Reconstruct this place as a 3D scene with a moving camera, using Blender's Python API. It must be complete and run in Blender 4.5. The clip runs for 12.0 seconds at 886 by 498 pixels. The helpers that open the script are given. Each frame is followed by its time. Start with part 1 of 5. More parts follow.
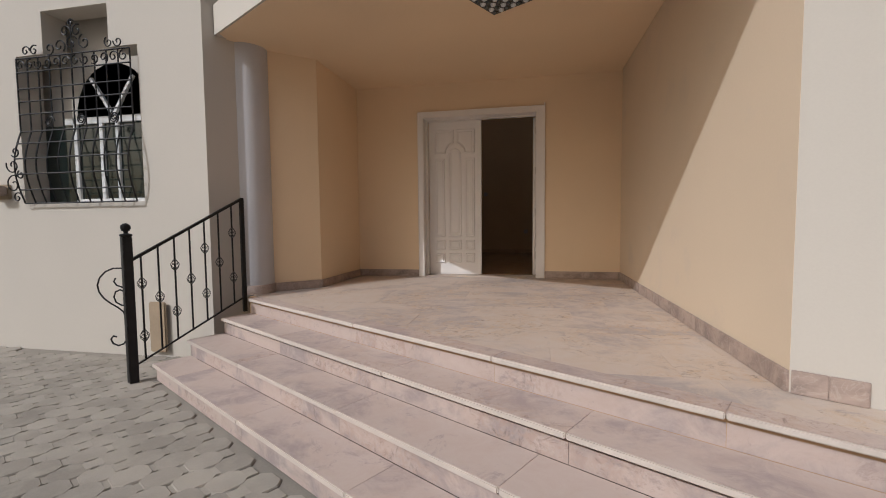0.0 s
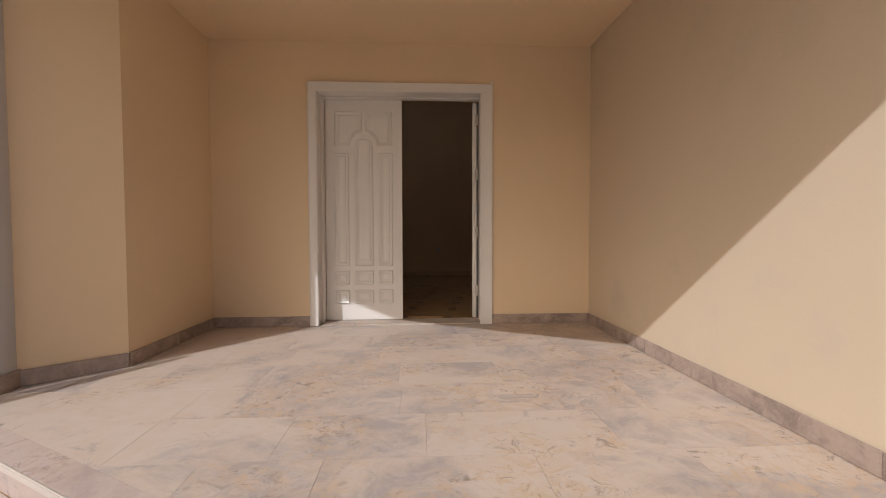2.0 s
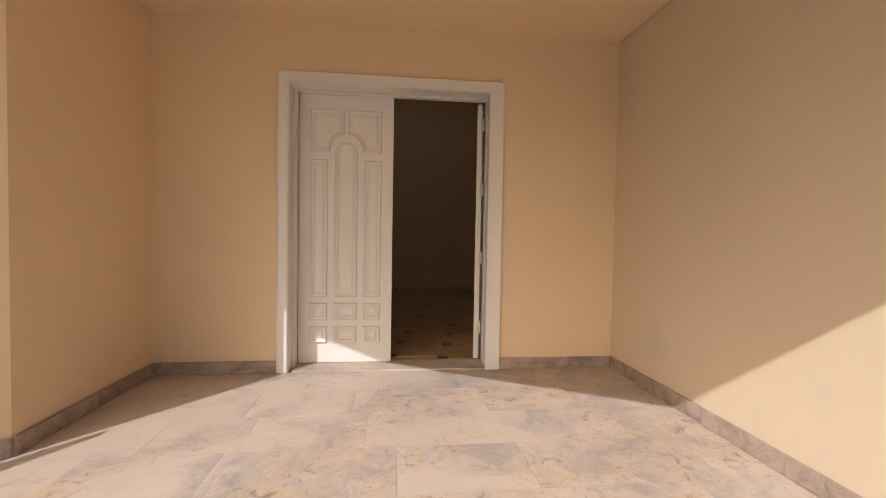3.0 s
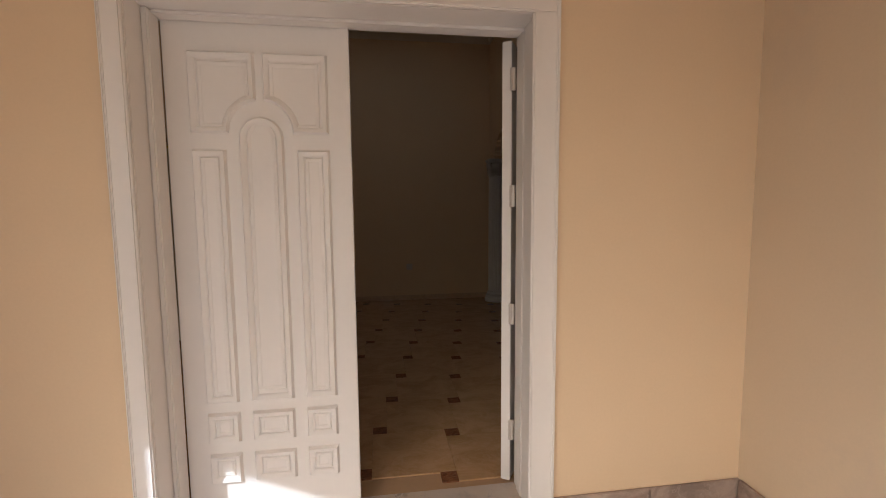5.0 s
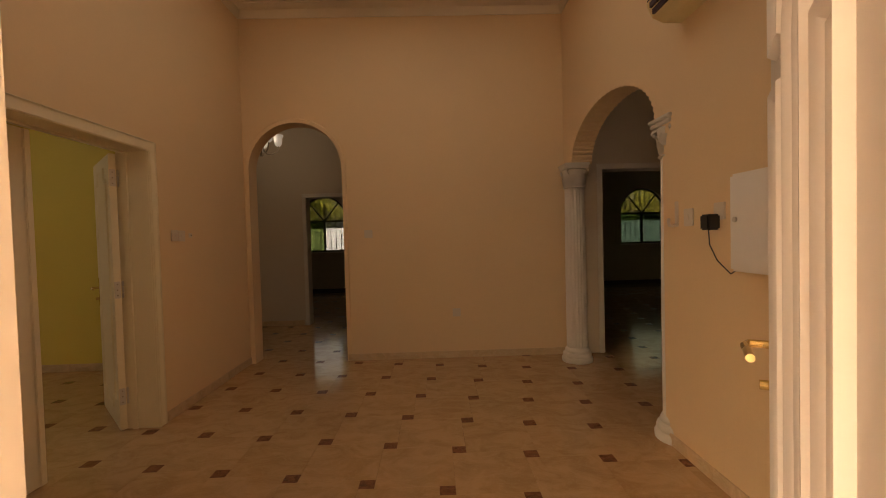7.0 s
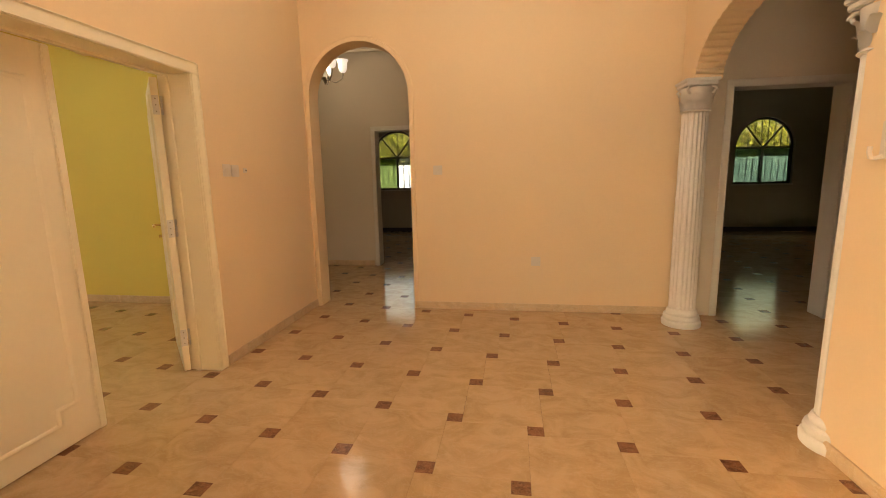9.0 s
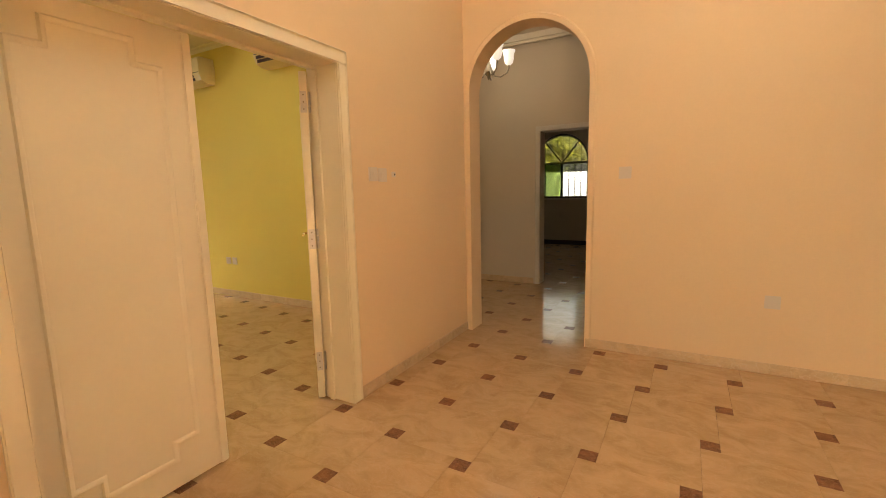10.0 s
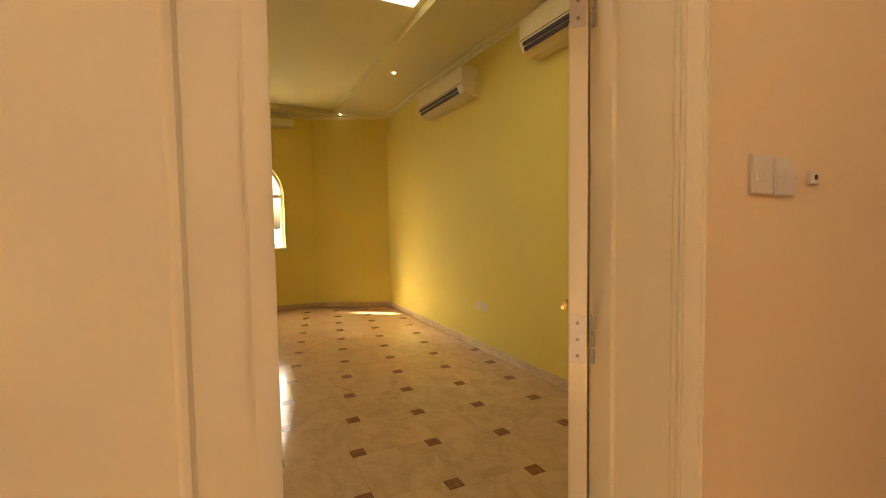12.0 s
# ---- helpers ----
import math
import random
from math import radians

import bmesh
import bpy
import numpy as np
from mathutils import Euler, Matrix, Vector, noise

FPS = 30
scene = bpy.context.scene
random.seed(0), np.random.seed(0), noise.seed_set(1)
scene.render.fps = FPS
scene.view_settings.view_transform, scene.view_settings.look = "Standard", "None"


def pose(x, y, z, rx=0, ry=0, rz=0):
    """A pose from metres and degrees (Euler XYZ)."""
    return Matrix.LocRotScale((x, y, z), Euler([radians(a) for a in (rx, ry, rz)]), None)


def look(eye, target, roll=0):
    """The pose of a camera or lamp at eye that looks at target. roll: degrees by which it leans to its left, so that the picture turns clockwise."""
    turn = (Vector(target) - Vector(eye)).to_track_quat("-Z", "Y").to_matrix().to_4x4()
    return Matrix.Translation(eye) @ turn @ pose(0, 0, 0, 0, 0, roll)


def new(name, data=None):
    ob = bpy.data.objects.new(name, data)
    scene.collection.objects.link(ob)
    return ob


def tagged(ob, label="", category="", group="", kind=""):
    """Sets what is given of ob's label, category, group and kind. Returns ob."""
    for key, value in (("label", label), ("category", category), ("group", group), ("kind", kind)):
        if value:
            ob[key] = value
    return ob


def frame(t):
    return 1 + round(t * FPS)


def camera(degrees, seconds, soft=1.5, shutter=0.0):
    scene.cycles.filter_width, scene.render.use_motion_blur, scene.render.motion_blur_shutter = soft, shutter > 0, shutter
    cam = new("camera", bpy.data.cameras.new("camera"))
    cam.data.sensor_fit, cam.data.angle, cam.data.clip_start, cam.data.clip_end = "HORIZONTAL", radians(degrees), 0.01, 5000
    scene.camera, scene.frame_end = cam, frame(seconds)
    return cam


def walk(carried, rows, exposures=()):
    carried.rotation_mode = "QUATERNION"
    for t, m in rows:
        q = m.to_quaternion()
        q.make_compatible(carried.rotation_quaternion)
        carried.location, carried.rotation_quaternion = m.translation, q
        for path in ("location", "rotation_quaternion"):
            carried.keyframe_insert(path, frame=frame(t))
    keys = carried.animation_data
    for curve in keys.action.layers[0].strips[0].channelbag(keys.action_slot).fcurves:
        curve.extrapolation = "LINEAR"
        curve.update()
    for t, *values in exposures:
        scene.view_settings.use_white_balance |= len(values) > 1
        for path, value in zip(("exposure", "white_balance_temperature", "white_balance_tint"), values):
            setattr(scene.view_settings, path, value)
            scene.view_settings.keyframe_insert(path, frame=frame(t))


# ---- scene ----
# camera and walk: eye, a point looked at, lean
PATH = [
    (0, (0.718, -5.793, 0.740), (0.319, -3.837, 0.617), -0.54),
    (0.5, (0.512, -5.335, 0.746), (0.252, -3.356, 0.635), -0.32),
    (1, (0.385, -4.906, 0.775), (0.253, -2.912, 0.719), -0.57),
    (1.5, (0.298, -4.436, 0.794), (0.221, -2.439, 0.736), -0.60),
    (2, (0.195, -4.038, 0.852), (0.306, -2.043, 0.778), -0.13),
    (2.5, (0.129, -3.628, 0.944), (0.288, -1.637, 0.844), 1.98),
    (3, (0.051, -3.319, 1.039), (0.275, -1.333, 0.976), 0.99),
    (4.8, (0.154, -1.929, 1.392), (0.433, 0.041, 1.195), -0.36),
    (5, (0.153, -1.737, 1.368), (0.436, 0.234, 1.181), -0.49),
    (5.5, (0.210, -1.268, 1.336), (0.503, 0.704, 1.173), -1.13),
    (6, (0.312, -0.827, 1.308), (0.536, 1.155, 1.162), -0.10),
    (6.5, (0.294, -0.398, 1.328), (0.495, 1.585, 1.161), -0.22),
    (7, (0.345, -0.078, 1.335), (0.385, 1.921, 1.281), -1.55),
    (7.2, (0.385, 0.010, 1.366), (0.350, 2.006, 1.497), -2.49),
    (9, (0.332, 0.478, 1.324), (0.026, 2.427, 1.000), -1.18),
    (9.5, (0.169, 0.813, 1.292), (-0.310, 2.720, 0.924), -1.27),
    (10, (0.043, 1.180, 1.301), (-0.924, 2.909, 1.030), -1.31),
    (10.5, (-0.230, 1.539, 1.286), (-1.603, 2.973, 1.048), -0.14),
    (11, (-0.542, 1.823, 1.316), (-2.063, 3.102, 1.093), -1.73),
    (11.5, (-0.810, 2.093, 1.293), (-2.529, 3.105, 1.158), -1.47),
    (12, (-1.126, 2.332, 1.300), (-2.920, 3.211, 1.194), -0.82),
]
cam = camera(90.8, 12.0, soft=1.0)
walk(cam, [(t, look(eye, target, roll)) for t, eye, target, roll in PATH],
     exposures=[(0.0, -0.14, 5600, 10), (0.9, -0.12, 5600, 10), (1.5, 0.08, 5700, 10), (2.5, 0.32, 5750, 10), (3.0, 0.6, 6000, 11), (4.8, 0.82, 5500, 9), (5.8, 1.14, 5050, 8), (6.5, 1.5, 5050, 7),
                (7.0, 3.1, 8300, 17), (7.2, 3.7, 8200, 16), (8.8, 4.72, 7700, 9), (9.5, 5.08, 7600, 7), (10.3, 4.85, 7800, 9), (11.0, 4.82, 8000, 10), (12.0, 4.64, 8200, 9)])

# world and sun: morning sun over the walker's left shoulder, 40 degrees high
world = bpy.data.worlds.new("sky")
scene.world = world
world.use_nodes = True
SUN_TRAVEL = Vector((0.62, 0.78, -0.84)).normalized()
sky = world.node_tree.nodes.new("ShaderNodeTexSky")
sky.sky_type = "NISHITA"
sky.sun_disc = False
sky.sun_elevation = radians(40)
sky.air_density, sky.dust_density, sky.ozone_density = 1.3, 7.0, 0.0
sky.sun_rotation = math.atan2(-0.62, -0.78)
world.node_tree.links.new(sky.outputs[0], world.node_tree.nodes["Background"].inputs[0])
world.node_tree.nodes["Background"].inputs[1].default_value = 0.072
sun = new("sun", bpy.data.lights.new("sun", "SUN"))
sun.data.energy, sun.data.angle, sun.data.color = 2.25, radians(0.5), (1.0, 0.975, 0.935)
sun.rotation_euler = SUN_TRAVEL.to_track_quat("-Z", "Y").to_euler()


def area_lamp(name, at, towards, w, h, watts, colour):
    ob = new(name, bpy.data.lights.new(name, "AREA"))
    ob.data.shape, ob.data.size, ob.data.size_y, ob.data.energy, ob.data.color = "RECTANGLE", w, h, watts, colour
    ob.matrix_world = look(at, towards)
    return ob


# daylight standing in the openings of the rear windows and the bay window
DAY = (0.86, 0.95, 1.0)
area_lamp("window_daylight", (5.76, 10.9, 1.7), (5.76, 8.0, 1.2), 0.8, 0.9, 0.05, (0.86, 1.0, 0.72))
area_lamp("window_daylight", (-2.45, 10.9, 1.7), (-2.45, 8.0, 1.2), 0.8, 0.9, 0.10, DAY)
area_lamp("window_daylight", (-8.47, 2.5, 1.65), (-5.0, 2.3, 1.0), 1.0, 1.1, 0.36, (1.0, 0.96, 0.86))


# ---- materials ----
def mat_base(name):
    m = bpy.data.materials.new(name)
    m.use_nodes = True
    return m, m.node_tree.nodes, m.node_tree.links, m.node_tree.nodes["Principled BSDF"]


def surface(name, colour, rough=0.6, metal=0.0, vary=0.08, fine=60.0, broad=1.5, bump=0.1, per_object=0.0, stain=None, stain_at=0.62, island=0.0, spec=0.5):
    """A worked surface: broad tone drift, fine grain, relief, optional stains and a tone of its own for each piece."""
    m, n, l, b = mat_base(name)
    co = n.new("ShaderNodeTexCoord")
    geo = n.new("ShaderNodeNewGeometry")
    big = n.new("ShaderNodeTexNoise")
    big.inputs["Scale"].default_value, big.inputs["Detail"].default_value = broad, 5
    small = n.new("ShaderNodeTexNoise")
    small.inputs["Scale"].default_value, small.inputs["Detail"].default_value = fine, 4
    for t in (big, small):
        l.new(geo.outputs["Position"], t.inputs["Vector"])
    add = n.new("ShaderNodeMath")
    add.operation = "MULTIPLY_ADD"
    l.new(small.outputs["Fac"], add.inputs[0])
    add.inputs[1].default_value = 0.35
    l.new(big.outputs["Fac"], add.inputs[2])
    rng = n.new("ShaderNodeMapRange")
    rng.inputs["From Min"].default_value, rng.inputs["From Max"].default_value = 0.35, 1.0
    rng.inputs["To Min"].default_value, rng.inputs["To Max"].default_value = 1 - vary, 1 + vary
    l.new(add.outputs[0], rng.inputs["Value"])
    val = rng.outputs[0]
    for amount, out in ((per_object, "object"), (island, "island")):
        if amount:
            src = n.new("ShaderNodeObjectInfo").outputs["Random"] if out == "object" else geo.outputs["Random Per Island"]
            r2 = n.new("ShaderNodeMapRange")
            r2.inputs["To Min"].default_value, r2.inputs["To Max"].default_value = 1 - amount, 1 + amount
            l.new(src, r2.inputs["Value"])
            mul = n.new("ShaderNodeMath")
            mul.operation = "MULTIPLY"
            l.new(val, mul.inputs[0])
            l.new(r2.outputs[0], mul.inputs[1])
            val = mul.outputs[0]
    scale = n.new("ShaderNodeVectorMath")
    scale.operation = "SCALE"
    scale.inputs[0].default_value = colour[:3]
    l.new(val, scale.inputs["Scale"])
    out = scale.outputs[0]
    if stain:
        st = n.new("ShaderNodeTexNoise")
        st.inputs["Scale"].default_value, st.inputs["Detail"].default_value, st.inputs["Roughness"].default_value = broad * 1.7, 8, 0.65
        l.new(geo.outputs["Position"], st.inputs["Vector"])
        ramp = n.new("ShaderNodeMapRange")
        ramp.inputs["From Min"].default_value, ramp.inputs["From Max"].default_value = stain_at - 0.12, stain_at + 0.14
        l.new(st.outputs["Fac"], ramp.inputs["Value"])
        mix = n.new("ShaderNodeMix")
        mix.data_type = "RGBA"
        l.new(ramp.outputs[0], mix.inputs["Factor"])
        l.new(out, mix.inputs["A"])
        mix.inputs["B"].default_value = (*stain, 1)
        out = mix.outputs["Result"]
    l.new(out, b.inputs["Base Color"])
    rr = n.new("ShaderNodeMapRange")
    rr.inputs["To Min"].default_value, rr.inputs["To Max"].default_value = max(0.02, rough - 0.08), min(1, rough + 0.1)
    l.new(big.outputs["Fac"], rr.inputs["Value"])
    l.new(rr.outputs[0], b.inputs["Roughness"])
    b.inputs["Metallic"].default_value = metal
    b.inputs["Specular IOR Level"].default_value = spec
    if bump:
        bp = n.new("ShaderNodeBump")
        bp.inputs["Strength"].default_value, bp.inputs["Distance"].default_value = bump, 0.01
        l.new(add.outputs[0], bp.inputs["Height"])
        l.new(bp.outputs[0], b.inputs["Normal"])
    return m


def marble(name, pale, dark, vein, rough=0.3, scale=3.0, piece=1.0, bump=0.05, ochre=None, veins=0.6, drift=1.0, spread=(0.06, 0.14)):
    """Cut stone: clouded tones that differ from slab to slab, and thin veins."""
    m, n, l, b = mat_base(name)
    geo = n.new("ShaderNodeNewGeometry")
    info = n.new("ShaderNodeObjectInfo")
    off = n.new("ShaderNodeVectorMath")
    off.operation = "MULTIPLY_ADD"
    comb = n.new("ShaderNodeCombineXYZ")
    for i in range(3):
        l.new(info.outputs["Random"], comb.inputs[i])
    l.new(comb.outputs[0], off.inputs[0])
    off.inputs[1].default_value = (37.0 * drift, 53.0 * drift, 11.0 * drift)
    l.new(geo.outputs["Position"], off.inputs[2])
    stretch = n.new("ShaderNodeMapping")
    stretch.inputs["Scale"].default_value = (0.9, 1.3, 1.3)
    stretch.inputs["Rotation"].default_value = (0, 0, 0.5)
    l.new(off.outputs[0], stretch.inputs[0])
    cloud = n.new("ShaderNodeTexNoise")
    cloud.inputs["Scale"].default_value, cloud.inputs["Detail"].default_value, cloud.inputs["Roughness"].default_value = scale, 9, 0.68
    cloud.inputs["Distortion"].default_value = 0.8
    l.new(stretch.outputs[0], cloud.inputs["Vector"])
    ramp = n.new("ShaderNodeMapRange")
    ramp.inputs["From Min"].default_value, ramp.inputs["From Max"].default_value = 0.41, 0.63
    l.new(cloud.outputs["Fac"], ramp.inputs["Value"])
    shift = n.new("ShaderNodeMath")
    shift.operation = "MULTIPLY_ADD"
    l.new(info.outputs["Random"], shift.inputs[0])
    shift.inputs[1].default_value = 0.5 * piece
    l.new(ramp.outputs[0], shift.inputs[2])
    sub = n.new("ShaderNodeMath")
    sub.operation, sub.use_clamp = "SUBTRACT", True
    l.new(shift.outputs[0], sub.inputs[0])
    sub.inputs[1].default_value = 0.25 * piece
    mix = n.new("ShaderNodeMix")
    mix.data_type = "RGBA"
    mix.inputs["A"].default_value, mix.inputs["B"].default_value = (*pale, 1), (*dark, 1)
    l.new(sub.outputs[0], mix.inputs["Factor"])
    tone = mix.outputs["Result"]
    if ochre:
        oc = n.new("ShaderNodeTexNoise")
        oc.inputs["Scale"].default_value, oc.inputs["Detail"].default_value, oc.inputs["Roughness"].default_value = scale * 0.6, 9, 0.7
        l.new(off.outputs[0], oc.inputs["Vector"])
        orr = n.new("ShaderNodeMapRange")
        orr.inputs["From Min"].default_value, orr.inputs["From Max"].default_value = 0.5, 0.66
        orr.inputs["To Max"].default_value = 0.75
        l.new(oc.outputs["Fac"], orr.inputs["Value"])
        mo = n.new("ShaderNodeMix")
        mo.data_type = "RGBA"
        mo.inputs["B"].default_value = (*ochre, 1)
        l.new(tone, mo.inputs["A"])
        l.new(orr.outputs[0], mo.inputs["Factor"])
        tone = mo.outputs["Result"]
    v = n.new("ShaderNodeTexNoise")
    v.inputs["Scale"].default_value, v.inputs["Detail"].default_value, v.inputs["Distortion"].default_value = scale * 1.4, 6, 2.2
    l.new(stretch.outputs[0], v.inputs["Vector"])
    dist = n.new("ShaderNodeMath")
    dist.operation = "SUBTRACT"
    l.new(v.outputs["Fac"], dist.inputs[0])
    dist.inputs[1].default_value = 0.5
    ab = n.new("ShaderNodeMath")
    ab.operation = "ABSOLUTE"
    l.new(dist.outputs[0], ab.inputs[0])
    vr = n.new("ShaderNodeMapRange")
    vr.inputs["From Min"].default_value, vr.inputs["From Max"].default_value = 0.0, 0.025
    vr.inputs["To Min"].default_value, vr.inputs["To Max"].default_value = veins, 0.0
    l.new(ab.outputs[0], vr.inputs["Value"])
    mix2 = n.new("ShaderNodeMix")
    mix2.data_type = "RGBA"
    mix2.inputs["B"].default_value = (*vein, 1)
    l.new(tone, mix2.inputs["A"])
    l.new(vr.outputs[0], mix2.inputs["Factor"])
    l.new(mix2.outputs["Result"], b.inputs["Base Color"])
    rr = n.new("ShaderNodeMapRange")
    rr.inputs["To Min"].default_value, rr.inputs["To Max"].default_value = max(0.02, rough - spread[0]), rough + spread[1]
    l.new(cloud.outputs["Fac"], rr.inputs["Value"])
    l.new(rr.outputs[0], b.inputs["Roughness"])
    bp = n.new("ShaderNodeBump")
    bp.inputs["Strength"].default_value, bp.inputs["Distance"].default_value = bump, 0.004
    l.new(v.outputs["Fac"], bp.inputs["Height"])
    l.new(bp.outputs[0], b.inputs["Normal"])
    return m


def breccia(name, pale, mauve, ochre, brown, rough=0.5, edge=1.0):
    """Paving marble: pale slabs, some clouded mauve-grey, with patches of crumbled ochre and brown veining."""
    m, n, l, b = mat_base(name)
    geo = n.new("ShaderNodeNewGeometry")
    info = n.new("ShaderNodeObjectInfo")
    comb = n.new("ShaderNodeCombineXYZ")
    for i in range(3):
        l.new(info.outputs["Random"], comb.inputs[i])
    off = n.new("ShaderNodeVectorMath")
    off.operation = "MULTIPLY_ADD"
    l.new(comb.outputs[0], off.inputs[0])
    off.inputs[1].default_value = (0.9 * edge, 0.7 * edge, 0.5)
    l.new(geo.outputs["Position"], off.inputs[2])

    def noise(scale, detail, rough_, distort, lo, hi, top=1.0):
        t = n.new("ShaderNodeTexNoise")
        t.inputs["Scale"].default_value, t.inputs["Detail"].default_value = scale, detail
        t.inputs["Roughness"].default_value, t.inputs["Distortion"].default_value = rough_, distort
        l.new(off.outputs[0], t.inputs["Vector"])
        q = n.new("ShaderNodeMapRange")
        q.inputs["From Min"].default_value, q.inputs["From Max"].default_value, q.inputs["To Max"].default_value = lo, hi, top
        l.new(t.outputs["Fac"], q.inputs["Value"])
        return q.outputs[0], t.outputs["Fac"]

    def times(a, c):
        q = n.new("ShaderNodeMath")
        q.operation = "MULTIPLY"
        l.new(a, q.inputs[0])
        l.new(c, q.inputs[1])
        return q.outputs[0]

    def blend(a, colour, fac):
        q = n.new("ShaderNodeMix")
        q.data_type = "RGBA"
        if isinstance(a, tuple):
            q.inputs["A"].default_value = (*a, 1)
        else:
            l.new(a, q.inputs["A"])
        q.inputs["B"].default_value = (*colour, 1)
        l.new(fac, q.inputs["Factor"])
        return q.outputs["Result"]

    tone, relief = noise(6.0, 8, 0.75, 0.6, 0.40, 0.64, 0.75)
    col = blend(pale, tuple(0.5 * (p + q) for p, q in zip(pale, ochre)), tone)
    cloud = noise(1.5, 7, 0.62, 0.5, 0.49, 0.58, 0.7)[0]
    grain = noise(5.0, 8, 0.75, 1.0, 0.34, 0.58)[0]
    col = blend(col, mauve, times(cloud, grain))
    zone = noise(1.1, 4, 0.5, 0.3, 0.50, 0.60)[0]
    crumb = noise(15.0, 7, 0.75, 0.6, 0.47, 0.60, 0.8)[0]
    col = blend(col, ochre, times(zone, crumb))
    vein = noise(9.0, 8, 0.8, 1.5, 0.54, 0.63, 0.85)[0]
    col = blend(col, brown, times(zone, vein))
    streak = noise(3.2, 8, 0.8, 1.2, 0.575, 0.67, 0.75)[0]
    col = blend(col, mauve, streak)
    l.new(col, b.inputs["Base Color"])
    b.inputs["Roughness"].default_value = rough
    bp = n.new("ShaderNodeBump")
    bp.inputs["Strength"].default_value, bp.inputs["Distance"].default_value = 0.08, 0.004
    l.new(relief, bp.inputs["Height"])
    l.new(bp.outputs[0], b.inputs["Normal"])
    return m


def glass(name, tint, rough=0.02):
    m, n, l, b = mat_base(name)
    b.inputs["Base Color"].default_value = (*tint, 1)
    b.inputs["Roughness"].default_value = rough
    b.inputs["Transmission Weight"].default_value = 1.0
    b.inputs["IOR"].default_value = 1.2
    return m


def glow(name, colour, strength):
    m, n, l, b = mat_base(name)
    b.inputs["Base Color"].default_value = (*colour, 1)
    b.inputs["Emission Color"].default_value = (*colour, 1)
    b.inputs["Emission Strength"].default_value = strength
    return m


FACADE = surface("facade_paint", (0.54, 0.49, 0.42), 0.85, vary=0.05, fine=90, broad=0.7, bump=0.12, stain=(0.56, 0.50, 0.43), stain_at=0.68)
# cream like the facade, with the warm bounced shade mixed into the colour
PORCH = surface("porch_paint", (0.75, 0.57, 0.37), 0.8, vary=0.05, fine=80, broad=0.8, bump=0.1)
# the same cream again, with part of that shade warmth mixed in
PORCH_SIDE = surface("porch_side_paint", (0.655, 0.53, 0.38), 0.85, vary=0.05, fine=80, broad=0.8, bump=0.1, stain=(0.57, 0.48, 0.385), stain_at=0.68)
HALL = surface("hall_paint", (0.77, 0.56, 0.335), 0.7, vary=0.04, fine=70, broad=0.9, bump=0.06)
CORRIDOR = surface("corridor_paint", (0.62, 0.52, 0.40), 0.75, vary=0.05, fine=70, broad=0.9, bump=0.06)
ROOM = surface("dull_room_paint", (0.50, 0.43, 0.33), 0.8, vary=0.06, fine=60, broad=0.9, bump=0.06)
YELLOW = surface("yellow_paint", (0.72, 0.57, 0.13), 0.7, vary=0.05, fine=70, broad=0.9, bump=0.06)
CEIL = surface("ceiling_paint", (0.74, 0.64, 0.50), 0.85, vary=0.03, fine=70, broad=0.8, bump=0.04)
CEIL_Y = surface("yellow_ceiling_paint", (0.74, 0.66, 0.34), 0.85, vary=0.03, fine=70, broad=0.8, bump=0.04)
PLASTER = surface("white_plaster", (0.68, 0.62, 0.54), 0.7, vary=0.06, fine=50, broad=3, bump=0.1)
COLUMN = surface("grey_column_paint", (0.50, 0.48, 0.475), 0.8, vary=0.06, fine=60, broad=2.0, bump=0.08)
WHITE = surface("white_door_paint", (0.78, 0.73, 0.68), 0.42, vary=0.03, fine=40, broad=2.5, bump=0.03)
CREAM = surface("cream_door_paint", (0.80, 0.69, 0.485), 0.4, vary=0.04, fine=40, broad=2.5, bump=0.03)
SKIRT = marble("grey_skirting_stone", (0.43, 0.325, 0.265), (0.25, 0.19, 0.16), (0.45, 0.37, 0.31), 0.45, 5.0, 0.8)
STONE = breccia("porch_marble", (0.53, 0.445, 0.375), (0.29, 0.25, 0.245), (0.50, 0.355, 0.225), (0.20, 0.15, 0.115))
TREAD = breccia("step_marble", (0.50, 0.405, 0.35), (0.29, 0.23, 0.22), (0.43, 0.31, 0.24), (0.24, 0.165, 0.135), 0.55, 2.0)
RISER = breccia("riser_marble", (0.49, 0.395, 0.345), (0.24, 0.205, 0.205), (0.40, 0.29, 0.235), (0.20, 0.15, 0.135), 0.5, 6.0)
NOSE = surface("worn_nosing_marble", (0.57, 0.495, 0.43), 0.5, vary=0.10, fine=70, broad=6, bump=0.12, per_object=0.05)
# near-black brown that deepens the shadow line under the step nosings
JOINT_SHADE = surface("dirt_in_joint", (0.06, 0.045, 0.035), 0.95, vary=0.2, bump=0.2)
TILE = marble("cream_floor_tile", (0.53, 0.33, 0.17), (0.42, 0.25, 0.115), (0.58, 0.40, 0.245), 0.12, 5.0, 0.25, 0.012, None, 0.25, 1.0, (0.04, 0.05))
INSET = marble("brown_inset_tile", (0.25, 0.10, 0.045), (0.13, 0.052, 0.026), (0.36, 0.2, 0.11), 0.2, 22.0, 0.5, 0.02)
GROUT = surface("grout", (0.44, 0.28, 0.15), 0.9, vary=0.1, bump=0.1)
HALL_SKIRT = marble("tan_skirting_tile", (0.66, 0.46, 0.27), (0.54, 0.365, 0.205), (0.68, 0.53, 0.37), 0.3, 6.0, 0.3)
